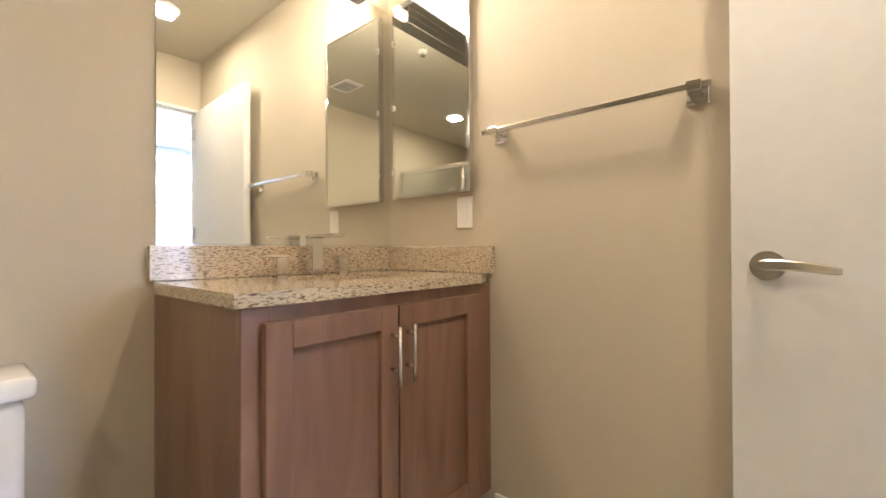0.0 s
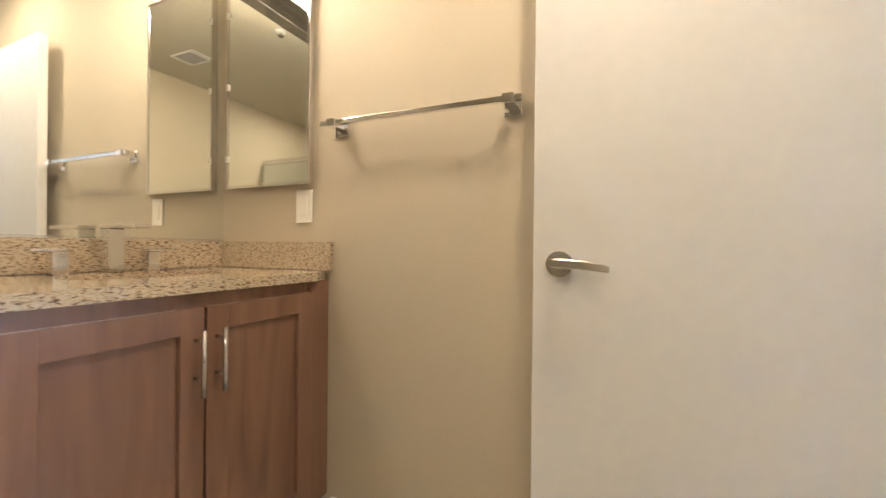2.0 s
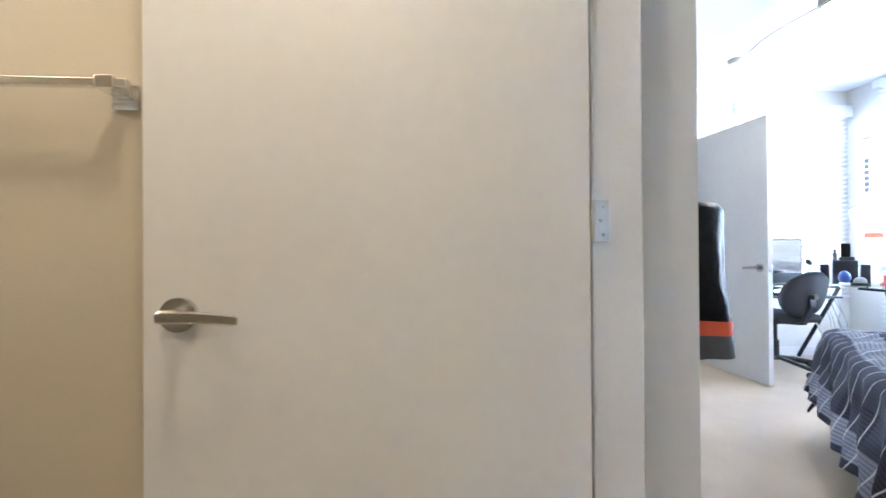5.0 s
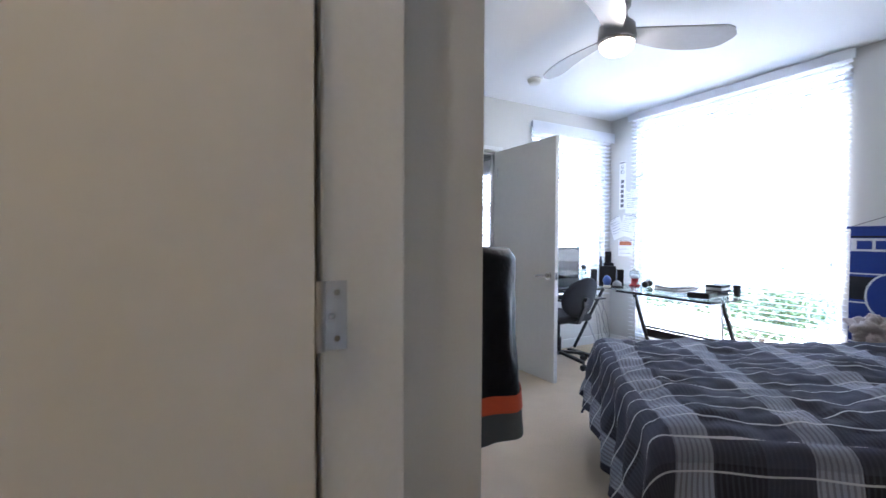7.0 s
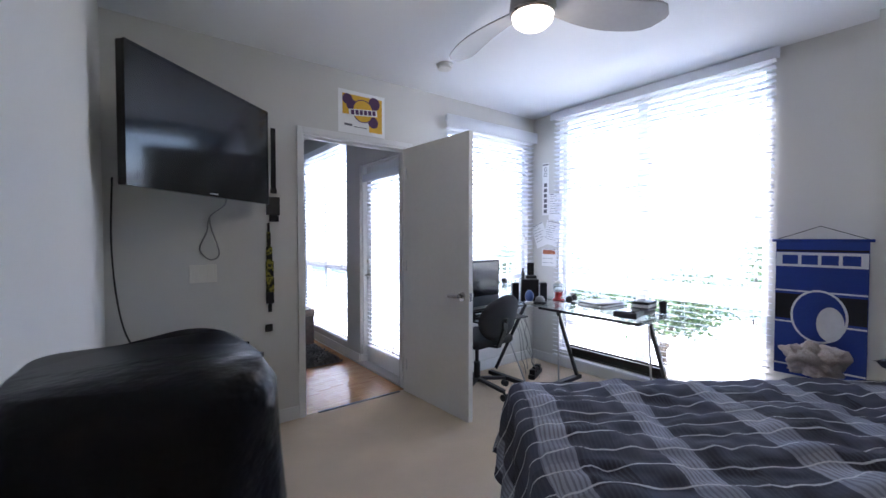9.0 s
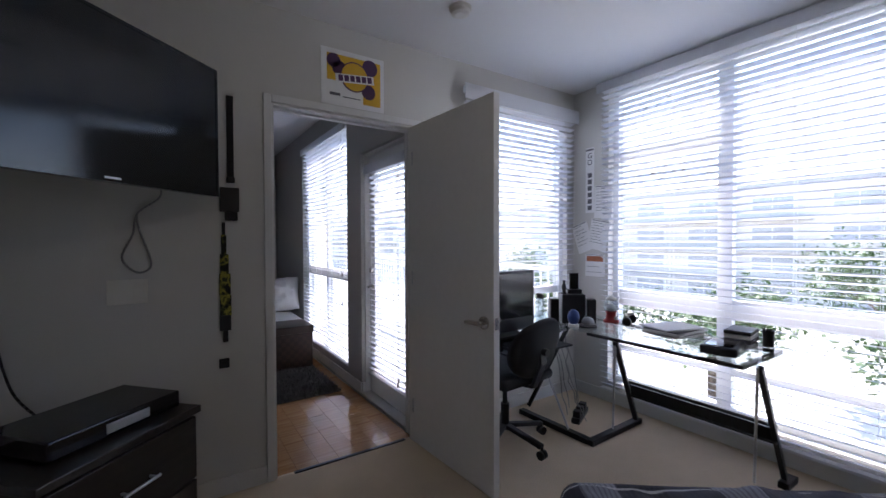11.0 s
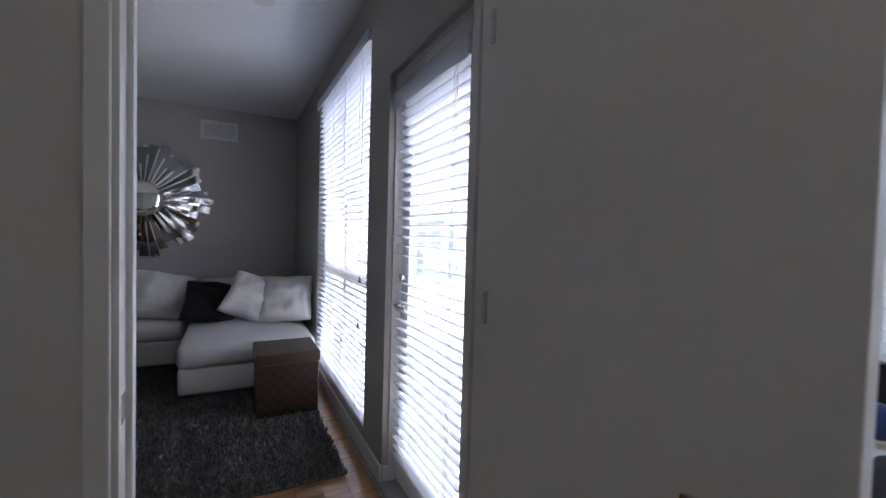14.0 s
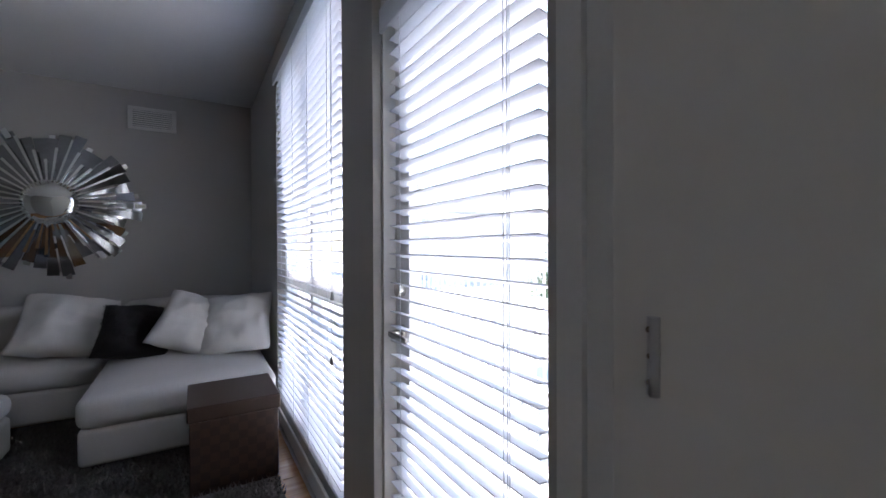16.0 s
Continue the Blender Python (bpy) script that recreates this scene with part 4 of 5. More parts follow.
# local x runs along the wall, -y off it
part("cloth", a_box(-0.215, 0.215, -0.004, 0.0, -0.86, -0.006), NAVY, bn)
part("dowel", new_bm(rod, (-0.235, -0.002, 0), (0.235, -0.002, 0), 0.009, seg=12), NAVY, bn)
part("cord", new_bm(tube, [(-0.215, -0.002, 0.006), (0.0, 0.004, 0.088), (0.215, -0.002, 0.006)], 0.002), BLACK, bn)
part("name_band", a_box(-0.213, 0.213, -0.0055, -0.004, -0.165, -0.075), FELT_WHITE, bn)
part("band", a_box(-0.213, 0.213, -0.0055, -0.004, -0.070, -0.058), FELT_BLACK, bn)
for z0, z1, mt in ((-0.50, -0.34, FELT_BLACK), (-0.325, -0.315, FELT_WHITE), (-0.525, -0.515, FELT_WHITE), (-0.80, -0.79, FELT_WHITE)):
    part("band", a_box(-0.213, 0.213, -0.0055, -0.004, z0, z1), mt, bn)
for x, z, w, h2, mt in ((0.00, -0.47, 0.135, 0.165, FELT_WHITE), (0.00, -0.47, 0.123, 0.153, NAVY), (0.055, -0.51, 0.064, 0.105, FELT_WHITE)):
    bm = bmesh.new()
    d = {FELT_WHITE: 0.0068, NAVY: 0.0080}[mt] + (0.0024 if w < 0.08 else 0)
    rod(bm, (0, -d, 0), (0, -d + 0.0012, 0), 1.0, seg=28)
    for vv in bm.verts:
        vv.co.x, vv.co.z = x + vv.co.x * w, z + vv.co.z * h2
    part("emblem", bm, mt, bn)


def lettering(parent, text, at, turn, size, mat, thick=0.0006, name="lettering"):
    c = bpy.data.curves.new(name, "FONT")
    c.body, c.size, c.extrude, c.align_x, c.align_y = text, size, thick, "CENTER", "CENTER"
    c.materials.append(mat)
    ob = new(name, c)
    ob.parent = parent
    ob.matrix_basis = pose(*at, *turn)
    return ob


# name bars on the banner's white band
for x, w in ((-0.142, 0.078), (-0.047, 0.078), (0.047, 0.078), (0.142, 0.078)):
    part("name_block", a_box(x - w / 2, x + w / 2, -0.0067, -0.0055, -0.150, -0.092), NAVY, bn)

# two lanyards and a badge on the wall beside the door
ln = thing("lanyard", "black strap lanyard with badge holder on the wall", "lanyard", (2.132, TV_Y, 0))
part("strap", a_box(-0.016, 0.016, -0.010, -0.002, 1.64, 2.075, bevel=0.002), BLACK_CLOTH, ln)
part("buckle", a_box(-0.020, 0.020, -0.016, -0.002, 1.625, 1.655, bevel=0.003), BLACK, ln)
part("badge", a_box(-0.052, 0.038, -0.022, -0.002, 1.475, 1.60, bevel=0.004), BLACK, ln)
part("badge_tail", a_box(-0.03, 0.03, -0.018, -0.002, 1.43, 1.475, bevel=0.003), BLACK_CLOTH, ln)
CAMO = node_colour(material("green_camouflage", (0.2, 0.2, 0.05), 0.9, bump=0.2), lambda n, l, co: ramp_node(n, l, noise_node(n, l, co, (1, 1, 1), 26, 3), [(0.42, (0.02, 0.022, 0.014)), (0.5, (0.12, 0.12, 0.03)), (0.56, (0.40, 0.36, 0.06)), (0.66, (0.05, 0.055, 0.025))]))
l2 = thing("lanyard", "green and black camouflage lanyard on the wall", "lanyard", (2.096, TV_Y, 0))
part("loop", a_box(-0.008, 0.008, -0.008, -0.002, 1.30, 1.42, bevel=0.002), BLACK_CLOTH, l2)
bm = bmesh.new()
for i, (w, z) in enumerate(((0.012, 1.30), (0.020, 1.20), (0.026, 1.10), (0.026, 0.99))):
    box(bm, -w + 0.002 * i, w + 0.002 * i, -0.014, -0.002, z - 0.055, z + 0.055, bevel=0.003)
part("strap", bm, CAMO, l2)
part("clip", a_box(-0.022, 0.030, -0.018, -0.002, 0.86, 0.94, bevel=0.004), BLACK, l2)
part("key_ring", a_box(-0.008, 0.016, -0.012, -0.002, 0.80, 0.86, bevel=0.003), BLACK_METAL, l2)
part("tag", a_box(-0.028, 0.020, -0.010, -0.002, 0.665, 0.715, bevel=0.003), BLACK_CLOTH, l2)

def smooth_run(points, steps=6):
    """Points along a smooth curve through the given ones."""
    ps = [Vector(p) for p in points]
    ps = [ps[0]] + ps + [ps[-1]]
    run = []
    for p0, p1, p2, p3 in zip(ps, ps[1:], ps[2:], ps[3:]):
        for k in range(steps):
            f = k / steps
            run.append(0.5 * (2 * p1 + (p2 - p0) * f + (2 * p0 - 5 * p1 + 4 * p2 - p3) * f * f + (3 * p1 - p0 - 3 * p2 + p3) * f ** 3))
    return run + [ps[-1]]


LOOP = [(1.83, 1.60), (1.827, 1.533), (1.740, 1.453), (1.721, 1.355), (1.680, 1.246), (1.735, 1.178), (1.790, 1.215), (1.745, 1.38), (1.737, 1.45)]
simple("loop_cable", new_bm(tube, smooth_run([(x, TV_Y - 0.012, z) for x, z in LOOP]), 0.0045), CABLE, "looped grey cable hanging below the television", "cable", smooth=True)
DROP = [(1.255, TV_Y - 0.02, 1.66), (1.245, TV_Y - 0.02, 1.29), (1.268, TV_Y - 0.015, 0.94), (1.32, 4.03, 0.72), (1.42, 3.88, 0.645)]
simple("power_cable", new_bm(tube, smooth_run(DROP), 0.005), BLACK, "black power cable running down the wall", "cable", smooth=True)

# ---- bedroom: draped stand by the door ----
st = thing("clothes_stand", "black metal clothes stand under a draped jacket", "clothes stand", (1.335, 1.62, 0))
part("base", new_bm(lathe, [(0.10, 0.0), (0.10, 0.012), (0.03, 0.022)], seg=28), BLACK_METAL, st)
part("pole", new_bm(rod, (0, 0, 0.015), (0, 0, 1.10), 0.013), BLACK_METAL, st)
part("cross_bar", new_bm(rod, (-0.08, 0, 1.10), (0.08, 0, 1.10), 0.014), BLACK_METAL, st)
NYLON = material("black_nylon", (0.007, 0.007, 0.010), 0.36, vary=0.3, grain=14, blotch=5, bump=0.8, depth=0.012, spec=0.18)
ORANGE = material("orange_band", (0.60, 0.075, 0.02), 0.6, bump=0.1)
ASH = material("dark_grey_cloth", (0.085, 0.09, 0.10), 0.8, bump=0.3)


def drape(z0, z1, grow):
    bm = bmesh.new()
    rings = []
    nz = max(2, int((z1 - z0) / 0.022))
    for j in range(nz + 1):
        z = z0 + (z1 - z0) * j / nz
        f = (1.185 - z) / 0.45
        ring = []
        for k in range(56):
            a = 2 * math.pi * k / 56
            c, s = math.cos(a), math.sin(a)
            rx, ry = 0.118 + 0.012 * f + grow, 0.125 + 0.02 * f + grow
            sq = (abs(c) ** 4 + abs(s) ** 4) ** -0.25
            top = 1 if z < 1.16 else max(0.0, 1 - ((z - 1.16) / 0.03) ** 2) ** 0.5 * 0.25 + 0.75
            fold = 1 + (0.05 * math.sin(a * 7 + 4 * z) + 0.09 * noise.noise((c * 2.4, s * 2.4, z * 6)) + 0.05 * abs(noise.noise((c * 5, s * 5, z * 13)))) * min(1, f * 2.5 + 0.1)
            ring.append(bm.verts.new((rx * c * sq * fold * top, ry * s * sq * fold * top, z + 0.012 * noise.noise((c, s, 4.0)) * (1 - f))))
        rings.append(ring)
    for a, b in zip(rings, rings[1:]):
        for k in range(56):
            bm.faces.new((a[k], a[(k + 1) % 56], b[(k + 1) % 56], b[k]))
    if z1 > 1.1:
        bm.faces.new(rings[-1])
    return bm


jk = thing("draped_jacket", "glossy black nylon jacket with orange band draped over a stand", "jacket", (1.348, 1.62, 0))
part("shell", drape(0.835, 1.185, 0.0), NYLON, jk, smooth=True)
part("orange_stripe", drape(0.797, 0.838, 0.004), ORANGE, jk, "bright orange stripe", True)
part("hem", drape(0.73, 0.800, 0.002), ASH, jk, "dark grey hem", True)

# ---- ceiling fan and detector ----
FANX, FANY = 2.857, 2.385
fn = thing("ceiling_fan", "grey three-blade ceiling fan with lit bowl", "ceiling fan", (FANX, FANY, 0))
part("canopy", new_bm(lathe, [(0.075, H - 0.001), (0.075, H - 0.03), (0.06, H - 0.05)], seg=28), FAN_GREY, fn, smooth=False)
part("motor", new_bm(lathe, [(0.055, H - 0.045), (0.060, 2.50), (0.100, 2.46), (0.108, 2.385), (0.100, 2.375)], seg=32), FAN_GREY, fn, smooth=True)
part("light_ring", new_bm(lathe, [(0.102, 2.376), (0.105, 2.366), (0.098, 2.356)], seg=32), NICKEL, fn)
part("light_bowl", new_bm(lathe, [(0.097, 2.357), (0.090, 2.33), (0.065, 2.308), (0.02, 2.300)], seg=32), FAN_GLASS, fn, "lit frosted bowl", True)
for ang in (-31, 80, 204):
    bm = bmesh.new()
    n, wv = 16, 5
    rows = []
    for i in range(n + 1):
        f = i / n
        r = 0.085 + 0.60 * f
        half = 0.050 + 0.045 * math.sin(min(1.0, f * 1.25) * math.pi * 0.62) if f < 0.8 else 0.093 * math.sqrt(max(0.02, 1 - ((f - 0.8) / 0.2) ** 2))
        bow = 0.05 * math.sin(f * math.pi * 0.9)
        rows.append([bm.verts.new((r, bow + half * (2 * k / wv - 1), 2.412 - 0.26 * half * (2 * k / wv - 1) - 0.01 * f)) for k in range(wv + 1)])
    for a, b in zip(rows, rows[1:]):
        for k in range(wv):
            bm.faces.new((a[k], a[k + 1], b[k + 1], b[k]))
    ex = bmesh.ops.extrude_face_region(bm, geom=list(bm.faces))
    bmesh.ops.translate(bm, vec=(0, 0, 0.008), verts=[e for e in ex["geom"] if isinstance(e, bmesh.types.BMVert)])
    bmesh.ops.rotate(bm, cent=(0, 0, 0), matrix=Matrix.Rotation(radians(ang), 3, "Z"), verts=bm.verts)
    part("blade", bm, FAN_GREY, fn)
lamp("fan_lamp", "POINT", pose(FANX, FANY, 2.27), 0.6, (1.0, 0.92, 0.82), radius=0.06)
sd = thing("smoke_detector", "round white ceiling smoke detector", "smoke detector", (3.21, 3.53, H))
part("base", new_bm(lathe, [(0.062, -0.001), (0.062, -0.014), (0.055, -0.018)], seg=28), PLATE, sd)
part("cover", new_bm(lathe, [(0.054, -0.018), (0.050, -0.036), (0.030, -0.044)], seg=28), PLATE, sd)

# ---- bedroom: glass desk and office chair ----
dk = thing("corner_desk", "L-shaped clear glass desk with black metal legs", "desk")
part("glass_top", a_box(4.07, 4.60, 2.455, 3.33, 0.732, 0.742, bevel=0.002), DESK_GLASS, dk, "clear glass top")
part("glass_top", a_box(3.36, 4.05, 3.50, 4.03, 0.732, 0.742, bevel=0.002), DESK_GLASS, dk, "clear glass top")
part("corner_top", a_box(4.06, 4.62, 3.335, 4.03, 0.732, 0.742, bevel=0.002), DESK_GLASS, dk, "clear glass corner")
bm = bmesh.new()
for a, b in (((4.09, 2.50, 0.722), (4.09, 3.36, 0.722)), ((4.56, 2.50, 0.722), (4.56, 3.98, 0.722)), ((3.38, 3.53, 0.722), (4.08, 3.53, 0.722)), ((3.38, 3.99, 0.722), (4.56, 3.99, 0.722)), ((4.08, 2.51, 0.722), (4.57, 2.51, 0.722))):
    bar(bm, a, b, 0.025, 0.018)
part("frame", bm, BLACK_METAL, dk)
for a, b, w in (((4.085, 3.16, 0.715), (4.64, 3.365, 0.03), 0.030), ((4.19, 2.47, 0.715), (4.60, 2.49, 0.03), 0.026), ((3.42, 3.80, 0.715), (3.42, 3.98, 0.03), 0.04), ((4.19, 3.60, 0.715), (4.19, 3.98, 0.03), 0.018)):
    part("leg", new_bm(bar, a, b, w, 0.028, 0.003), BLACK_METAL, dk)
for a, b in (((4.09, 3.345, 0.02), (4.68, 3.365, 0.02)), ((4.11, 3.36, 0.02), (4.09, 3.96, 0.02)), ((4.54, 2.48, 0.02), (4.68, 2.48, 0.02)), ((3.42, 3.55, 0.02), (3.42, 4.02, 0.02))):
    part("foot_bar", new_bm(bar, a, b, 0.05, 0.036, 0.004), BLACK_METAL, dk)
for a, b in (((4.085, 3.16, 0.715), (4.36, 3.36, 0.04)), ((4.18, 2.475, 0.715), (4.46, 2.58, 0.02)), ((4.06, 3.86, 0.715), (4.10, 3.52, 0.04))):
    part("strut", new_bm(rod, a, b, 0.007, seg=8), STEEL, dk)
pn = part("modesty_panel", a_box(4.422, 4.437, 2.475, 3.29, 0.290, 0.352, bevel=0.003), BLACK_METAL, dk)
for z in (0.282, 0.366):
    part("panel_rail", new_bm(rod, (4.430, 2.475, z), (4.430, 3.29, z), 0.010, seg=10), BLACK_METAL, pn)
part("keyboard_tray", a_box(3.50, 4.02, 3.42, 3.72, 0.640, 0.652, bevel=0.003), BLACK_METAL, dk)
for x in (3.52, 4.0):
    part("tray_hanger", a_box(x - 0.01, x + 0.01, 3.54, 3.57, 0.652, 0.716), BLACK_METAL, dk)

ch = thing("office_chair", "black fabric office chair on castors", "office chair", (3.68, 3.69, 0), 184)
# local -y is the front of the seat
bm = bmesh.new()
box(bm, -0.23, 0.23, -0.23, 0.22, 0.43, 0.50, bevel=0.033, seg=4)
part("seat", bm, BLACK_CLOTH, ch, smooth=True)
bm = bmesh.new()
nn = 18
fr, bk = [], []
for j in range(nn + 1):
    for lst, off in ((fr, -0.028), (bk, 0.028)):
        row = []
        for i in range(nn + 1):
            u, q = 2 * i / nn - 1, 2 * j / nn - 1
            sx = math.sqrt(max(0, 1 - 0.5 * q * q)) * u
            sz = math.sqrt(max(0, 1 - 0.5 * u * u)) * q
            edge = (max(0, 1 - abs(u) ** 6) * max(0, 1 - abs(q) ** 6)) ** 0.5
            row.append(bm.verts.new((sx * 0.225, 0.235 + 0.05 * (1 - sx * sx) + off * edge + 0.05 * sz, 0.675 + sz * 0.19)))
        lst.append(row)
for lst in (fr, bk):
    for j in range(nn):
        for i in range(nn):
            bm.faces.new((lst[j][i], lst[j][i + 1], lst[j + 1][i + 1], lst[j + 1][i]))
bmesh.ops.remove_doubles(bm, verts=bm.verts, dist=0.0015)
part("backrest", bm, BLACK_CLOTH, ch, "curved black backrest", True)
bm = bmesh.new()
bar(bm, (0, 0.30, 0.70), (0, 0.31, 0.58), 0.05, 0.02, 0.004)
bar(bm, (0, 0.31, 0.59), (0, 0.24, 0.43), 0.05, 0.02, 0.004)
bar(bm, (0, 0.25, 0.435), (0, 0.0, 0.41), 0.05, 0.02, 0.004)
part("back_bracket", bm, BLACK, ch)
part("tilt_knob", new_bm(rod, (0, 0.31, 0.66), (0, 0.345, 0.66), 0.022, seg=16), BLACK, ch)
bm = bmesh.new()
rod(bm, (0, 0, 0.09), (0, 0, 0.26), 0.028)
rod(bm, (0, 0, 0.26), (0, 0, 0.43), 0.016)
part("gas_lift", bm, BLACK_METAL, ch)
for k in range(5):
    a = 2 * math.pi * (k + 0.3) / 5
    c, s = math.cos(a), math.sin(a)
    lg = part("leg", new_bm(bar, (0.02 * c, 0.02 * s, 0.115), (0.29 * c, 0.29 * s, 0.075), 0.042, 0.026, 0.005), BLACK, ch)
    bm = bmesh.new()
    for o in (-0.014, 0.014):
        rod(bm, (0.29 * c - o * s - 0.008 * s, 0.29 * s + o * c + 0.008 * c, 0.027), (0.29 * c - o * s + 0.008 * s, 0.29 * s + o * c - 0.008 * c, 0.027), 0.027, seg=16)
    rod(bm, (0.29 * c, 0.29 * s, 0.027), (0.29 * c, 0.29 * s, 0.075), 0.008)
    part("castor", bm, BLACK, lg)

mo = thing("monitor", "black flat computer monitor on the desk", "monitor", (3.552, 3.580, 0.742), 3)
part("foot", a_box(-0.13, 0.13, -0.10, 0.08, 0, 0.014, bevel=0.004), BLACK, mo)
part("neck", a_box(-0.03, 0.03, 0.0, 0.03, 0.01, 0.10, bevel=0.004), BLACK, mo)
part("housing", a_box(-0.265, 0.265, -0.03, 0.025, 0.018, 0.39, bevel=0.006), BLACK, mo)
part("screen", a_box(-0.247, 0.247, -0.032, -0.030, 0.100, 0.372), SCREEN, mo, "dark glossy screen")
kb = thing("keyboard", "black computer keyboard on the tray", "keyboard", (3.76, 3.58, 0.652))
part("case", a_box(-0.20, 0.20, -0.07, 0.07, 0, 0.018, bevel=0.003), BLACK, kb)
for r in range(4):
    part("key_row", a_box(-0.19, 0.19, -0.062 + r * 0.032, -0.036 + r * 0.032, 0.018, 0.024, bevel=0.001), BLACK_CLOTH, kb)


def speaker(x, y, w, d, h, turn):
    s = thing("speaker", "small black desktop loudspeaker", "loudspeaker", (x, y, 0.742), turn, "black desktop speakers")
    part("cabinet", a_box(-w / 2, w / 2, -d / 2, d / 2, 0, h, bevel=0.004), BLACK, s)
    part("grille", a_box(-w / 2 + 0.006, w / 2 - 0.006, -d / 2 - 0.004, -d / 2, 0.008, h - 0.008, bevel=0.002), BLACK_CLOTH, s)


speaker(4.25, 3.62, 0.16, 0.15, 0.20, -38)
speaker(4.155, 3.70, 0.062, 0.08, 0.165, -36)
speaker(4.345, 3.53, 0.062, 0.08, 0.165, -42)
ph = thing("phone_dock", "black phone standing in a dock on the speaker", "phone", (4.275, 3.62, 0.942), -36)
part("dock", a_box(-0.05, 0.05, -0.035, 0.035, 0, 0.03, bevel=0.005), BLACK, ph)
part("phone", a_box(-0.032, 0.032, -0.008, 0.006, 0.028, 0.145, bevel=0.004), GLOSS_BLACK, ph)
fg = simple("figurine", new_bm(lathe, [(0.022, 0), (0.022, 0.006), (0.012, 0.012), (0.018, 0.05), (0.008, 0.075), (0.012, 0.095)], seg=14), BLACK, "small dark figurine on the speaker", "figurine", (4.20, 3.645, 0.942), smooth=True)
bl = thing("glitter_globe", "blue and white egg-shaped desk ornament", "ornament", (4.125, 3.50, 0.742))
part("globe", new_bm(ball, (0, 0, 0.062), 0.04, (1, 1, 1.35)), BLUE, bl, smooth=True)
part("base", new_bm(lathe, [(0.036, 0), (0.036, 0.014), (0.028, 0.02)], seg=20), PLATE, bl)
pb = thing("paperweight", "grey dome paperweight on a black base", "paperweight", (4.19, 3.435, 0.742))
part("dome", new_bm(ball, (0, 0, 0.03), 0.042, (1, 1, 0.9)), CABLE, pb, smooth=True)
part("base", new_bm(lathe, [(0.06, 0), (0.06, 0.010), (0.045, 0.02)], seg=20), BLACK, pb)
jr = thing("candy_jar", "small clear candy dispenser on a red base", "candy dispenser", (4.475, 3.455, 0.742))
part("base", new_bm(lathe, [(0.054, 0.0), (0.054, 0.010), (0.036, 0.022), (0.032, 0.062), (0.040, 0.072)], seg=24), RED, jr, "red plastic base", True)
part("spout", a_box(-0.012, 0.012, -0.046, -0.030, 0.018, 0.040, bevel=0.003), PLATE, jr)
globe = part("globe", new_bm(lathe, [(0.036, 0.072), (0.050, 0.090), (0.055, 0.115), (0.049, 0.142), (0.034, 0.156)], seg=24), JAR_GLASS, jr, "clear globe", True)
part("sweets", new_bm(ball, (0, 0, 0.098), 0.038, (1, 1, 0.6)), PAPER, globe, smooth=True)
part("lid", new_bm(lathe, [(0.036, 0.156), (0.036, 0.170), (0.016, 0.178), (0.010, 0.188)], seg=24), PLATE, jr, smooth=True)
for x, y, hh in ((4.03, 3.72, 0.15), (4.13, 3.80, 0.13)):
    bt = thing("bottle", "clear bottle with dark cap beside the monitor", "bottle", (x, y, 0.742), group="desk bottles")
    part("body", new_bm(lathe, [(0.030, 0), (0.034, 0.01), (0.034, hh), (0.018, hh + 0.025)], seg=18), JAR_GLASS, bt, smooth=True)
    part("cap", new_bm(lathe, [(0.022, hh + 0.024), (0.022, hh + 0.055), (0.018, hh + 0.058)], seg=18), BLACK, bt)
mg = thing("stack_of_magazines", "stack of magazines on the glass desk", "magazines", (4.46, 3.00, 0.742), 82)
for k in range(6):
    part("magazine", a_box(-0.11 + 0.006 * (k % 3), 0.11 + 0.006 * (k % 3), -0.15 + 0.008 * (k % 2), 0.15 + 0.008 * (k % 2), k * 0.008, k * 0.008 + 0.007, pose(0, 0, 0, 0, 0, (-6, 3, 9, -2, 5, -11)[k])), (PAPER, CABLE, PAPER, PAPER, INK, PAPER)[k], mg)
for (x, y, z, tn, w, d, hh) in ((4.24, 2.65, 0, 12, 0.22, 0.16, 0.045), (4.40, 2.66, 0, -4, 0.20, 0.15, 0.03)):
    bx = thing("gadget_box", "black electronic gadget on the glass desk", "gadget", (x, y, 0.742), tn)
    part("case", a_box(-w / 2, w / 2, -d / 2, d / 2, 0, hh, bevel=0.008), BLACK, bx)
    part("top_plate", a_box(-w / 2 + 0.02, w / 2 - 0.02, -d / 2 + 0.02, d / 2 - 0.02, hh, hh + 0.003), GLOSS_BLACK, bx)
bkk = thing("stack_of_books", "small stack of black and white books", "books", (4.44, 2.64, 0.775), 8)
for k, mt in enumerate((INK, PAPER, BLACK)):
    part("book", a_box(-0.09, 0.09, -0.06, 0.06, k * 0.022, k * 0.022 + 0.02, bevel=0.002), mt, bkk)
cup = simple("pen_cup", new_bm(lathe, [(0.026, 0), (0.028, 0.09), (0.024, 0.09), (0.022, 0.01)], seg=18), BLACK, "black pen cup on the desk edge", "pen cup", (4.565, 2.56, 0.742))
hp = thing("headset", "black and white headset lying on the desk", "headset", (4.475, 3.315, 0.742), 20)
bm = bmesh.new()
tube(bm, [(0.075 * math.cos(math.pi * k / 12), 0.02 * math.sin(k), 0.03 + 0.05 * math.sin(math.pi * k / 12)) for k in range(13)], 0.007, 8)
part("headband", bm, PLATE, hp)
for x in (-0.075, 0.075):
    part("ear_cup", new_bm(ball, (x, 0, 0.032), 0.032, (0.6, 1, 1)), BLACK, hp, smooth=True)
bm = bmesh.new()
rnd = random.Random(4)
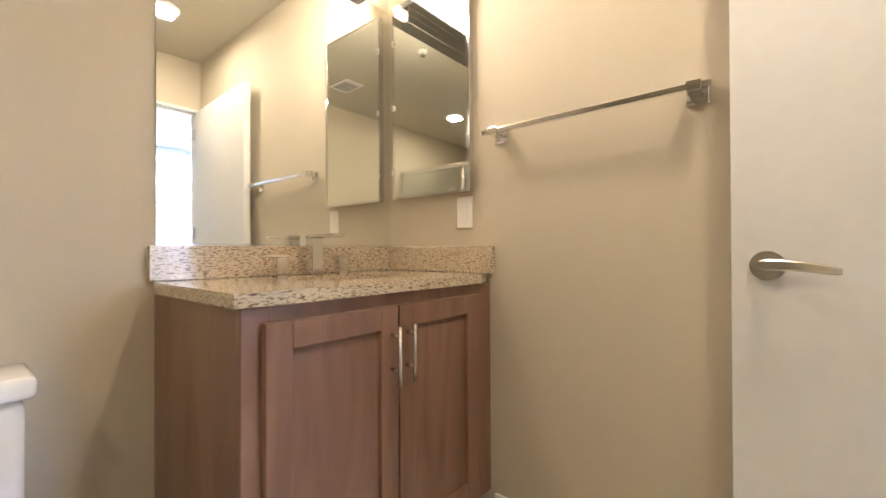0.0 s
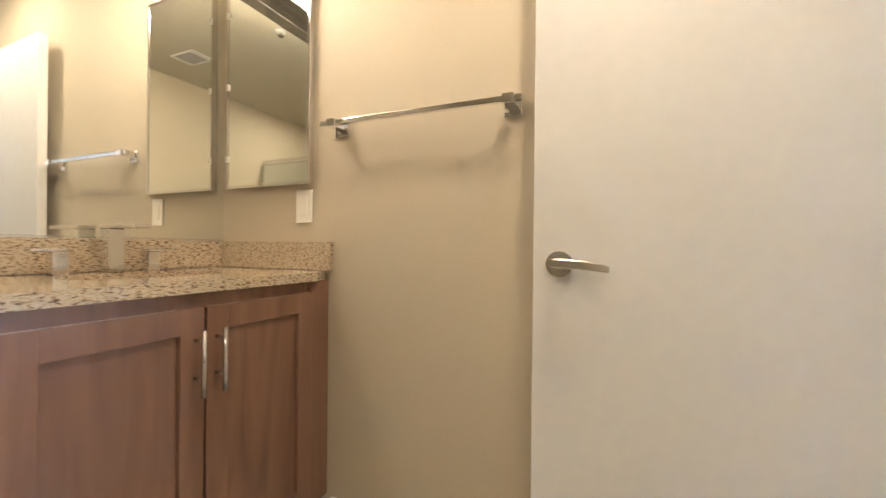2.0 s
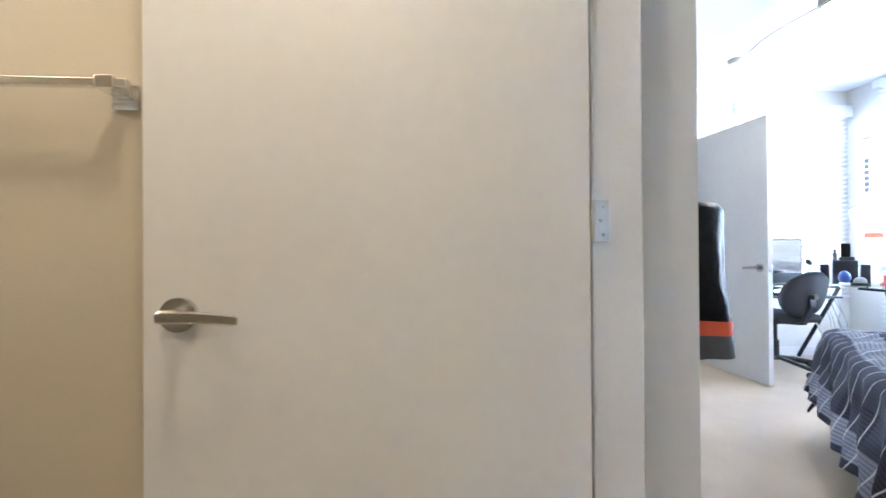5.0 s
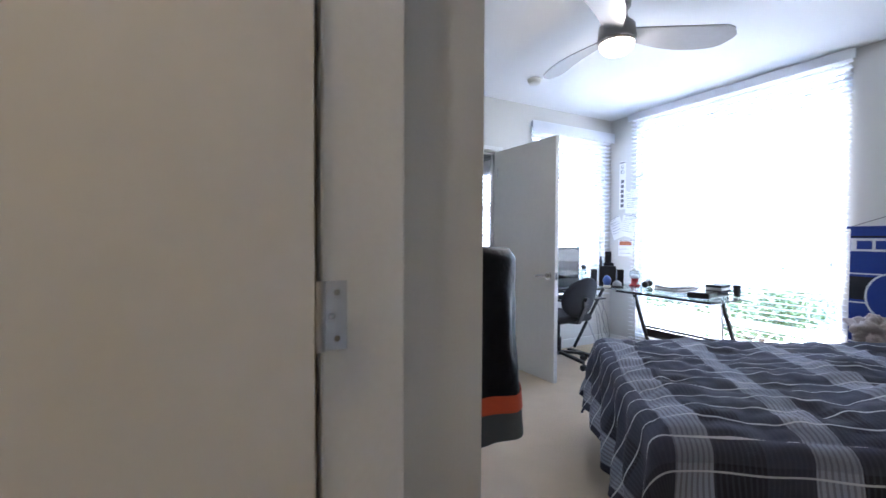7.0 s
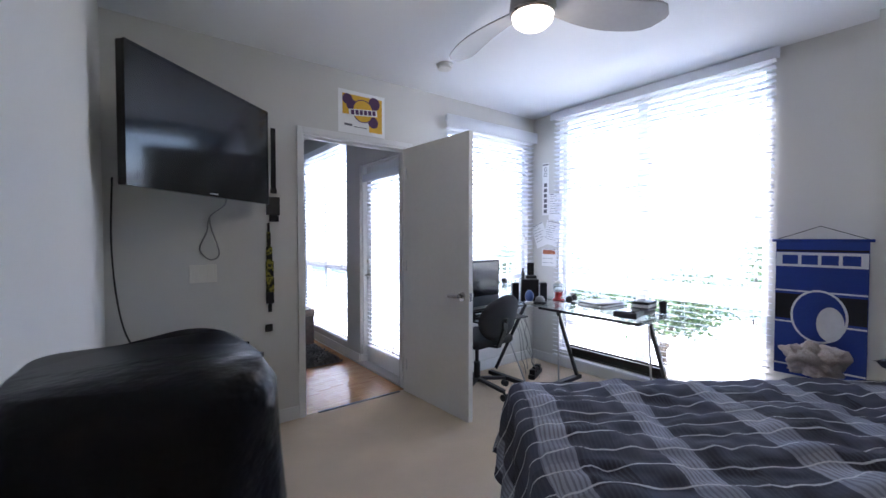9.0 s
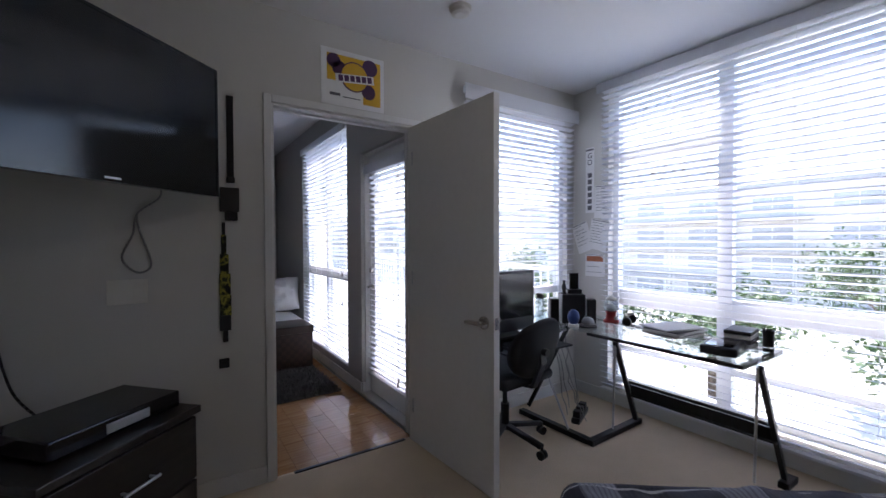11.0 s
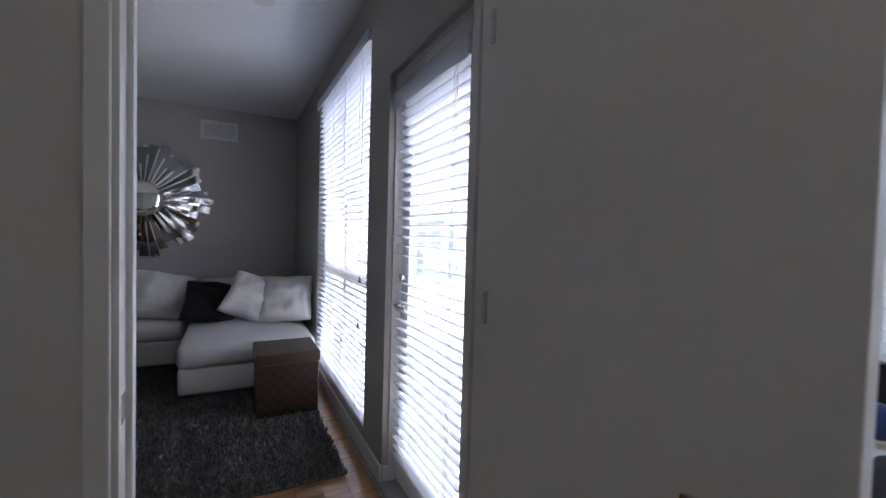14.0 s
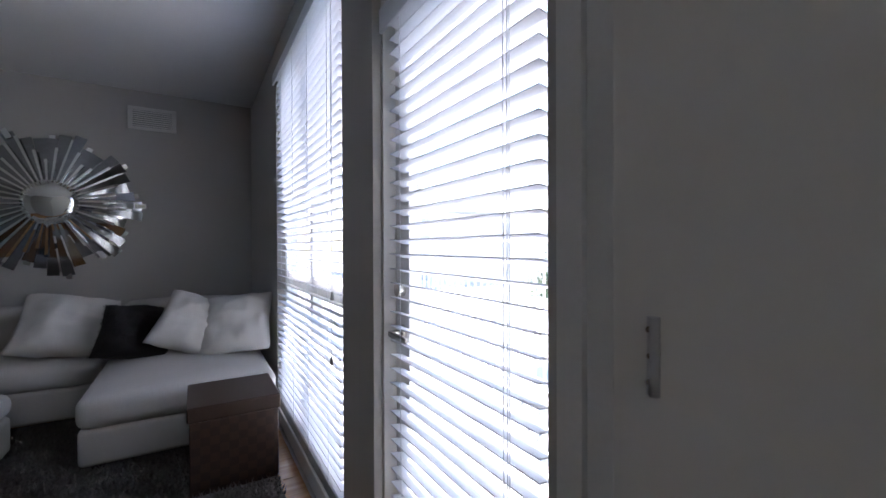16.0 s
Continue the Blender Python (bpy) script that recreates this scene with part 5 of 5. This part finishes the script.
for k in range(5):
    p = [(4.30 + rnd.uniform(-0.05, 0.05), 3.78 + rnd.uniform(-0.1, 0.1), 0.72)]
    q = (4.36 + rnd.uniform(-0.12, 0.16), 3.68 + rnd.uniform(-0.14, 0.16), 0.02)
    for i in range(1, 9):
        f = i / 8
        p.append((p[0][0] + (q[0] - p[0][0]) * f + rnd.uniform(-0.02, 0.02), p[0][1] + (q[1] - p[0][1]) * f + rnd.uniform(-0.02, 0.02), 0.72 - 0.71 * f ** 0.8))
    tube(bm, p, 0.003, 5)
simple("desk_cables", bm, CABLE, "tangle of thin cables hanging from the desk", "cables", kind="stuff")
ps = thing("power_strip", "black power strip and adapters under the desk", "power strip", (4.40, 3.66, 0.0), 25)
part("strip", a_box(-0.14, 0.14, -0.03, 0.03, 0, 0.04, bevel=0.005), BLACK, ps)
for x in (-0.09, 0.0, 0.08):
    part("adapter", a_box(x - 0.028, x + 0.028, -0.025, 0.025, 0.04, 0.085, bevel=0.004), BLACK, ps)
wall_plate("wall_outlet", "white wall outlet below the desk", (4.60, TV_Y, 0.47), 0, 0.075, 0.115, [(0, 0, 0.034, 0.068)])


def sheet(name, label, y, z, w, h2, lean, lines, head=None, off=0.0):
    """A sheet of paper pinned on the east wall."""
    s = thing(name, label, "paper", (EAST - 0.002 - off, y, z), -90, "papers pinned beside the window")
    m = pose(0, 0, 0, 0, lean, 0)
    part("paper", a_box(-w / 2, w / 2, -0.0022, -0.001, -h2 / 2, h2 / 2, m), PAPER, s)
    part("rule", a_box(-w * 0.44, w * 0.44, -0.0032, -0.0022, h2 * 0.455, h2 * 0.48, m), INK, s)
    if head:
        part("heading", a_box(-w * 0.42, w * 0.42, -0.0034, -0.0022, h2 * 0.18, h2 * 0.42, m), head, s)
    bm = bmesh.new()
    for k in range(lines):
        z0 = h2 * (0.40 - 0.75 * k / lines) - (h2 * 0.2 if head else 0)
        box(bm, -w * 0.40, w * (0.1 + 0.3 * ((k * 7) % 5) / 5), -0.0030, -0.0022, z0 - 0.003, z0, m)
    if lines:
        part("print", bm, INK, s)
    return s


sg = sheet("sign_strip", "tall white paper strip with vertical lettering", 3.915, 1.83, 0.085, 0.55, 0, 0)
for k, chh in enumerate("GO LAKERS"):
    if chh in "GO":
        lettering(sg, chh, (0, -0.003, 0.205 - 0.056 * k), (90, 0, 0), 0.062, INK)
    elif chh != " ":
        part("letter_block", a_box(-0.020, 0.020, -0.0034, -0.0022, 0.188 - 0.055 * k, 0.226 - 0.055 * k), INK, sg)
sheet("paper_sheet", "white printed sheet pinned to the wall", 3.785, 1.64, 0.165, 0.27, 1, 8, off=0.003)
sheet("paper_sheet", "tilted white printed sheet pinned to the wall", 3.985, 1.345, 0.165, 0.25, -20, 6, off=0.001)
sheet("paper_sheet", "tilted white printed sheet pinned to the wall", 3.825, 1.365, 0.18, 0.25, 11, 8, off=0.006)
FLYER = material("rust_orange_print", (0.42, 0.13, 0.06), 0.7, vary=0.4, grain=60, blotch=25, bump=0.0)
sheet("paper_sheet", "white flyer with a rust orange heading", 3.862, 1.11, 0.19, 0.185, 0, 3, FLYER, off=0.001)

# ---- living room ----
rnd = random.Random(11)
loose = bmesh.new()
count = 0
for c in range(36):
    x = LIV_E - 0.063 - c * 0.1245
    y = LIV_S - 0.11 - rnd.uniform(0, 1.1)
    while y < LIV_N:
        y0, y1 = max(y, LIV_S - 0.115), min(y + 1.2, LIV_N)
        if y1 - y0 > 0.05:
            if c < 14 and y0 < 6.6:
                p = new("plank", plank_mesh)
                p.parent = living_floor
                p.matrix_basis = pose(x, (y0 + y1) / 2, 0) @ Matrix.Diagonal((1, (y1 - y0) / 1.2, 1, 1))
            else:
                box(loose, x - 0.062, x + 0.062, y0 + 0.001, y1 - 0.001, -0.010, 0.0)
        y += 1.2
ps2 = part("planks", loose, PLANK, living_floor)
tagged(ps2, kind="stuff")
structure("threshold_bedroom", a_box(2.44, 3.15, 4.075, 4.10, -0.002, 0.006, bevel=0.002), BLACK_METAL, "thin dark metal strip between carpet and planks", "trim")

# shag rug: a bumpy base with many tufts
bm = bmesh.new()
rnd = random.Random(2)
RX0, RX1, RY0, RY1 = 0.75, 3.10, 5.18, 7.55
tuft = []
faces = []
for k in range(26000):
    x, y = rnd.uniform(RX0, RX1), RY0 + (RY1 - RY0) * rnd.random() ** 1.25
    hgt, a, w = rnd.uniform(0.018, 0.045), rnd.uniform(0, 6.283), 0.007
    dx, dy = rnd.uniform(-0.022, 0.022), rnd.uniform(-0.022, 0.022)
    n0 = len(tuft)
    tuft += [(x - w * math.cos(a), y - w * math.sin(a), 0.008), (x + w * math.cos(a), y + w * math.sin(a), 0.008), (x + dx, y + dy, 0.01 + hgt)]
    faces.append((n0, n0 + 1, n0 + 2))
me = bpy.data.meshes.new("pile")
me.from_pydata(tuft, [], faces)
me.materials.append(RUG)
rug = thing("shag_rug", "dark grey shag rug on the plank floor", "rug")
pile = new("shag", me)
pile.parent = rug
tagged(pile, kind="stuff")
part("backing", a_box(RX0, RX1, RY0, RY1, 0.0005, 0.012, bevel=0.003), RUG, rug)


def soft_box(name, dims, mat, parent, bevel=0.06, puff=0.02, seed=0, at=(0, 0, 0), label=""):
    """An upholstered block with rounded edges and slightly swollen faces."""
    bm = bmesh.new()
    x0, x1, y0, y1, z0, z1 = dims
    box(bm, x0, x1, y0, y1, z0, z1, bevel=bevel, seg=4)
    bmesh.ops.subdivide_edges(bm, edges=[e for e in bm.edges if e.calc_length() > 0.2], cuts=6, use_grid_fill=True)
    cx, cy, cz = (x0 + x1) / 2, (y0 + y1) / 2, (z0 + z1) / 2
    for vv in bm.verts:
        u, q = 2 * (vv.co.x - cx) / (x1 - x0), 2 * (vv.co.y - cy) / (y1 - y0)
        if vv.co.z > cz:
            vv.co.z += puff * max(0, 1 - u * u) * max(0, 1 - q * q) + 0.008 * noise.noise((vv.co.x * 5 + seed, vv.co.y * 5, 1))
    return part(name, bm, mat, parent, label, True)


sf = thing("sectional_sofa", "off-white upholstered sectional sofa with chaise", "sofa")
soft_box("chaise_base", (2.20, 3.17, 6.55, 8.34, 0.05, 0.25), SOFA, sf, 0.03, 0.0)
soft_box("chaise_cushion", (2.19, 3.18, 6.53, 8.10, 0.245, 0.42), SOFA, sf, 0.06, 0.055, 2)
soft_box("seat_base", (0.10, 2.195, 7.42, 8.34, 0.05, 0.27), SOFA, sf, 0.03, 0.0)
soft_box("seat_cushion", (1.15, 2.185, 7.40, 8.10, 0.265, 0.43), SOFA, sf, 0.06, 0.055, 5)
soft_box("seat_cushion", (0.12, 1.145, 7.40, 8.10, 0.265, 0.43), SOFA, sf, 0.06, 0.055, 8)
soft_box("back_cushion", (2.20, 3.17, 8.04, 8.36, 0.40, 0.74), SOFA, sf, 0.07, 0.02, 1)
soft_box("back_cushion", (1.15, 2.19, 8.04, 8.36, 0.40, 0.74), SOFA, sf, 0.07, 0.02, 3)
soft_box("back_cushion", (0.12, 1.14, 8.04, 8.36, 0.40, 0.74), SOFA, sf, 0.07, 0.02, 4)
for x, y in ((2.28, 6.64), (3.09, 6.64), (0.2, 7.5), (2.28, 8.25), (3.09, 8.25), (0.2, 8.25)):
    part("foot", a_box(x - 0.03, x + 0.03, y - 0.03, y + 0.03, 0.0, 0.055), ESPRESSO, sf)
for k, (x, y, z, w, hh, mt, rx, ry, rz, lb) in enumerate((
        (1.31, 7.62, 0.640, 0.46, 0.47, PILLOW, -42, -3, 4, "pale square throw pillow on the sofa"),
        (1.95, 7.64, 0.655, 0.54, 0.50, PILLOW, -42, 10, 3, "pale square throw pillow on the sofa"),
        (2.375, 7.34, 0.620, 0.42, 0.44, FUR_BLACK, -46, 8, 0, "black faux fur throw pillow"),
        (2.72, 7.22, 0.660, 0.44, 0.46, PILLOW, -40, 22, -8, "pale square throw pillow on the chaise"),
        (3.00, 7.10, 0.655, 0.48, 0.46, PILLOW, -34, -6, -22, "large pale throw pillow on the chaise"))):
    pw = cushion("throw_pillow", w, hh, 0.20 if mt is FUR_BLACK else 0.27, mt, lb, "pillow", pose(x, y, z, rx, ry, rz), "throw pillows on the sofa", k * 3.1, 0.05)
    if mt is FUR_BLACK:      # loose tufts that break the outline
        rnd = random.Random(31)
        vs, fs = [], []
        spots = [(vv.co.copy(), vv.normal.copy()) for vv in pw.data.vertices]
        for j in range(5200):
            c, nn = rnd.choice(spots)
            c = c + Vector((rnd.uniform(-0.012, 0.012), 0, rnd.uniform(-0.012, 0.012)))
            tip = c + nn * rnd.uniform(0.012, 0.030) + Vector((rnd.uniform(-0.018, 0.018), rnd.uniform(-0.01, 0.01), rnd.uniform(-0.024, 0.010)))
            side = Vector((rnd.uniform(-1, 1), rnd.uniform(-1, 1), rnd.uniform(-1, 1))).normalized() * 0.0022
            vs += [c - side, c + side, tip]
            fs.append((3 * j, 3 * j + 1, 3 * j + 2))
        me = bpy.data.meshes.new("fur")
        me.from_pydata([tuple(p) for p in vs], [], fs)
        me.materials.append(FUR_BLACK)
        fur = new("fur", me)
        fur.parent = pw
        tagged(fur, "loose black tufts", kind="stuff")
ot = thing("ottoman", "off-white upholstered ottoman on the rug", "ottoman")
soft_box("body", (1.02, 1.84, 6.20, 7.00, 0.06, 0.27), SOFA, ot, 0.03, 0.0)
soft_box("cushion", (1.01, 1.85, 6.19, 7.01, 0.265, 0.40), SOFA, ot, 0.06, 0.03, 9)
for x in (1.10, 1.76):
    for y in (6.28, 6.92):
        part("foot", a_box(x - 0.03, x + 0.03, y - 0.03, y + 0.03, 0.012, 0.065), ESPRESSO, ot)
cb = thing("storage_cube", "dark brown woven leather storage cube", "storage cube")
part("body", a_box(2.705, 3.105, 6.03, 6.43, 0.012, 0.37, bevel=0.006), WEAVE, cb)
part("lid", a_box(2.695, 3.115, 6.02, 6.44, 0.372, 0.445, bevel=0.008), LEATHER, cb)

sm = thing("sunburst_mirror", "round sunburst mirror made of mirror strips", "mirror", (1.722, LIV_N, 1.585))
bm = bmesh.new()
lathe(bm, [(0.17, 0.001), (0.19, 0.080), (0.187, 0.094), (0.11, 0.112), (0.0005, 0.119)], seg=36, m=Matrix.Rotation(radians(90), 4, "X"))
part("centre_glass", bm, MIRROR, sm, "convex round centre", True)
rnd = random.Random(5)
for k in range(80):
    broad = k < 40
    a = 2 * math.pi * (k if broad else k - 40 + 0.5) / 40
    wob = 0.045 * math.sin(a * 9 + 1) + rnd.uniform(-0.025, 0.025)
    r0, r1 = (0.190, 0.560 + wob) if broad else (0.180, 0.48 + 2 * wob)
    w0, w1, d = (0.014, 0.041, 0.010) if broad else (0.006, 0.011, 0.026)
    bm = bmesh.new()
    vs = [bm.verts.new(p) for p in ((r0, -d, -w0), (r0, -d, w0), (r1, -d, w1), (r1, -d, -w1), (r0, -0.001, -w0), (r0, -0.001, w0), (r1, -0.001, w1), (r1, -0.001, -w1))]
    for f in ((0, 1, 2, 3), (7, 6, 5, 4), (0, 4, 5, 1), (1, 5, 6, 2), (2, 6, 7, 3), (3, 7, 4, 0)):
        bm.faces.new([vs[i] for i in f])
    lean = 9 if broad else 4
    tilt = Matrix.Rotation(radians(rnd.uniform(-lean, lean)), 4, "X") @ Matrix.Rotation(radians(rnd.uniform(-2, 2)), 4, "Z")
    bmesh.ops.transform(bm, matrix=Matrix.Rotation(a, 4, "Y") @ tilt, verts=bm.verts)
    for vv in bm.verts:      # the strips fall back towards the wall as they run out
        vv.co.y = min(vv.co.y - 0.20 * (0.60 - math.hypot(vv.co.x, vv.co.z)), -0.0008)
    part("panel" if broad else "ray", bm, DIM_MIRROR if broad else MIRROR, sm)
    if broad and k % 3 == 0:
        part("tip", a_box(r1 - 0.05, r1 + 0.03, -0.020, -0.011, -0.020, 0.020, Matrix.Rotation(a, 4, "Y")), MIRROR, sm)

av = thing("air_vent", "white framed wall air vent", "vent", (2.41, LIV_N, 2.39))
part("backing", a_box(-0.15, 0.15, -0.006, -0.001, -0.075, 0.075), CABLE, av)
for p, q, r, s in ((-0.185, 0.185, 0.075, 0.105), (-0.185, 0.185, -0.105, -0.075), (-0.185, -0.15, -0.075, 0.075), (0.15, 0.185, -0.075, 0.075)):
    part("frame", a_box(p, q, -0.016, -0.001, r, s, bevel=0.003), WHITE, av)
for k in range(8):
    part("slat", a_box(-0.15, 0.15, -0.013, -0.006, -0.07 + k * 0.0185, -0.059 + k * 0.0185), WHITE, av)
ls = thing("downlight", "round white recessed ceiling light", "light fixture", (2.694, 5.745, H + 0.04))
part("trim_ring", new_bm(lathe, [(0.07, -0.001), (0.07, -0.01), (0.05, -0.016)], seg=24), WHITE, ls)

# ---- outside: balcony, buildings, trees ----
rl = thing("balcony_railing", "white metal balcony railing", "railing")
part("top_rail", a_box(4.98, 5.03, 4.40, 8.5, 1.02, 1.07), VINYL, rl)
part("low_rail", a_box(4.985, 5.025, 4.40, 8.5, 0.08, 0.11), VINYL, rl)
for k in range(41):
    y = 4.42 + k * 0.1
    part("baluster", a_box(4.997, 5.013, y - 0.008, y + 0.008, -0.012 if k % 10 == 0 else 0.11, 1.02), VINYL, rl)


def building(name, label, x0, x1, y0, y1, top, mat, storeys, bays, first=-3.3):
    """A block whose west front has windows in rows, with frames, panes, sills and balcony slabs."""
    b = thing(name, label, "building")
    part("wall", a_box(x0, x1, y0, y1, first, top), mat, b)
    part("roof", a_box(x0 - 0.4, x1 + 0.4, y0 - 0.4, y1 + 0.4, top, top + 0.35), CONCRETE, b)
    dy, dz = (y1 - y0) / bays, (top - first) / storeys
    for s in range(storeys):
        for k in range(bays):
            y, z = y0 + dy * (k + 0.5), first + dz * (s + 0.52)
            w = part("window", a_box(x0 - 0.06, x0 - 0.005, y - dy * 0.30, y + dy * 0.30, z - dz * 0.29, z + dz * 0.29), VINYL, b)
            part("pane", a_box(x0 - 0.08, x0 - 0.06, y - dy * 0.27, y - 0.03, z - dz * 0.26, z + dz * 0.26), FAR_GLASS, w)
            part("pane", a_box(x0 - 0.08, x0 - 0.06, y + 0.03, y + dy * 0.27, z - dz * 0.26, z + dz * 0.26), FAR_GLASS, w)
        if s:
            part("balcony", a_box(x0 - 1.3, x0 - 0.005, y0 + dy, y1 - dy, first + dz * s - 0.1, first + dz * s + 0.08), CONCRETE, b)
            part("balcony_rail", a_box(x0 - 1.3, x0 - 1.25, y0 + dy, y1 - dy, first + dz * s + 0.95, first + dz * s + 1.02), VINYL, b)
    return b


building("apartment_building", "pale stucco apartment block across the street", 34, 46, 6, 34, 4.6, STUCCO, 4, 7)
building("apartment_building", "rust red apartment block across the street", 30, 42, -6, 5, 4.0, BRICK_RED, 3, 4)
building("apartment_building", "pale low apartment block further off", 26, 60, 44, 76, 5.0, STUCCO, 4, 7)


def tree(x, y, height, spread, seed):
    rnd = random.Random(seed)
    t = thing("tree", "leafy green street tree", "tree", (x, y, -3.3), rnd.uniform(0, 360), "street trees")
    bm = bmesh.new()
    rod(bm, (0, 0, 0), (0.05, 0.02, height * 0.45), 0.14, 0.09, 10)
    tips = []
    for k in range(7):
        a, e = rnd.uniform(0, 6.28), rnd.uniform(0.5, 1.1)
        p = Vector((0.05, 0.02, height * rnd.uniform(0.32, 0.45)))
        q = p + Vector((math.cos(a) * math.cos(e), math.sin(a) * math.cos(e), math.sin(e))) * spread * rnd.uniform(0.7, 1.0)
        rod(bm, p, q, 0.06, 0.025, 7)
        tips.append(q)
        for j in range(3):
            r = q + Vector((rnd.uniform(-1, 1), rnd.uniform(-1, 1), rnd.uniform(-0.2, 0.9))) * spread * 0.45
            rod(bm, q, r, 0.022, 0.008, 5)
            tips.append(r)
    part("trunk", bm, BARK, t)
    vs, fs = [], []
    for q in tips:
        for k in range(130):
            c = q + Vector((rnd.gauss(0, 1), rnd.gauss(0, 1), rnd.gauss(0, 0.8))) * spread * 0.20
            s = rnd.uniform(0.05, 0.11)
            u = Vector((rnd.uniform(-1, 1), rnd.uniform(-1, 1), rnd.uniform(-0.6, 0.6))).normalized()
            w = u.cross(Vector((rnd.uniform(-1, 1), rnd.uniform(-1, 1), 1))).normalized()
            n0 = len(vs)
            vs += [c - u * s, c + w * s * 0.5, c + u * s, c - w * s * 0.5]
            fs.append((n0, n0 + 1, n0 + 2, n0 + 3))
    me = bpy.data.meshes.new("crown")
    me.from_pydata([tuple(p) for p in vs], [], fs)
    me.materials.append(LEAF)
    cr = new("crown", me)
    cr.parent = t
    tagged(cr, "uneven green crown", kind="stuff")


for k, (x, y, hh, sp2) in enumerate(((11.5, 2.6, 4.6, 1.7), (13.0, 6.4, 4.2, 1.5), (9.6, -0.4, 4.4, 1.6), (14.5, 0.6, 5.0, 1.9), (12.6, 10.5, 4.3, 1.5), (15.5, 14.0, 5.0, 1.8), (17.0, 1.0, 6.2, 2.2), (19.0, 4.2, 5.6, 2.0), (18.0, -3.5, 6.4, 2.3))):
    tree(x, y, hh, sp2, 20 + k)

bm = bmesh.new()
ball(bm, (0, 0, 0), 1.0, (0.16, 0.20, 0.035), 32)
for vv in bm.verts:
    vv.co = vv.co * (1 + 0.5 * noise.noise(vv.co * 11))
    vv.co.z = max(vv.co.z, -0.012)
simple("folded_throw", bm, FUR_BLACK, "black fluffy throw lying on the ottoman", "throw", (1.20, 6.72, 0.445), 15, smooth=True)
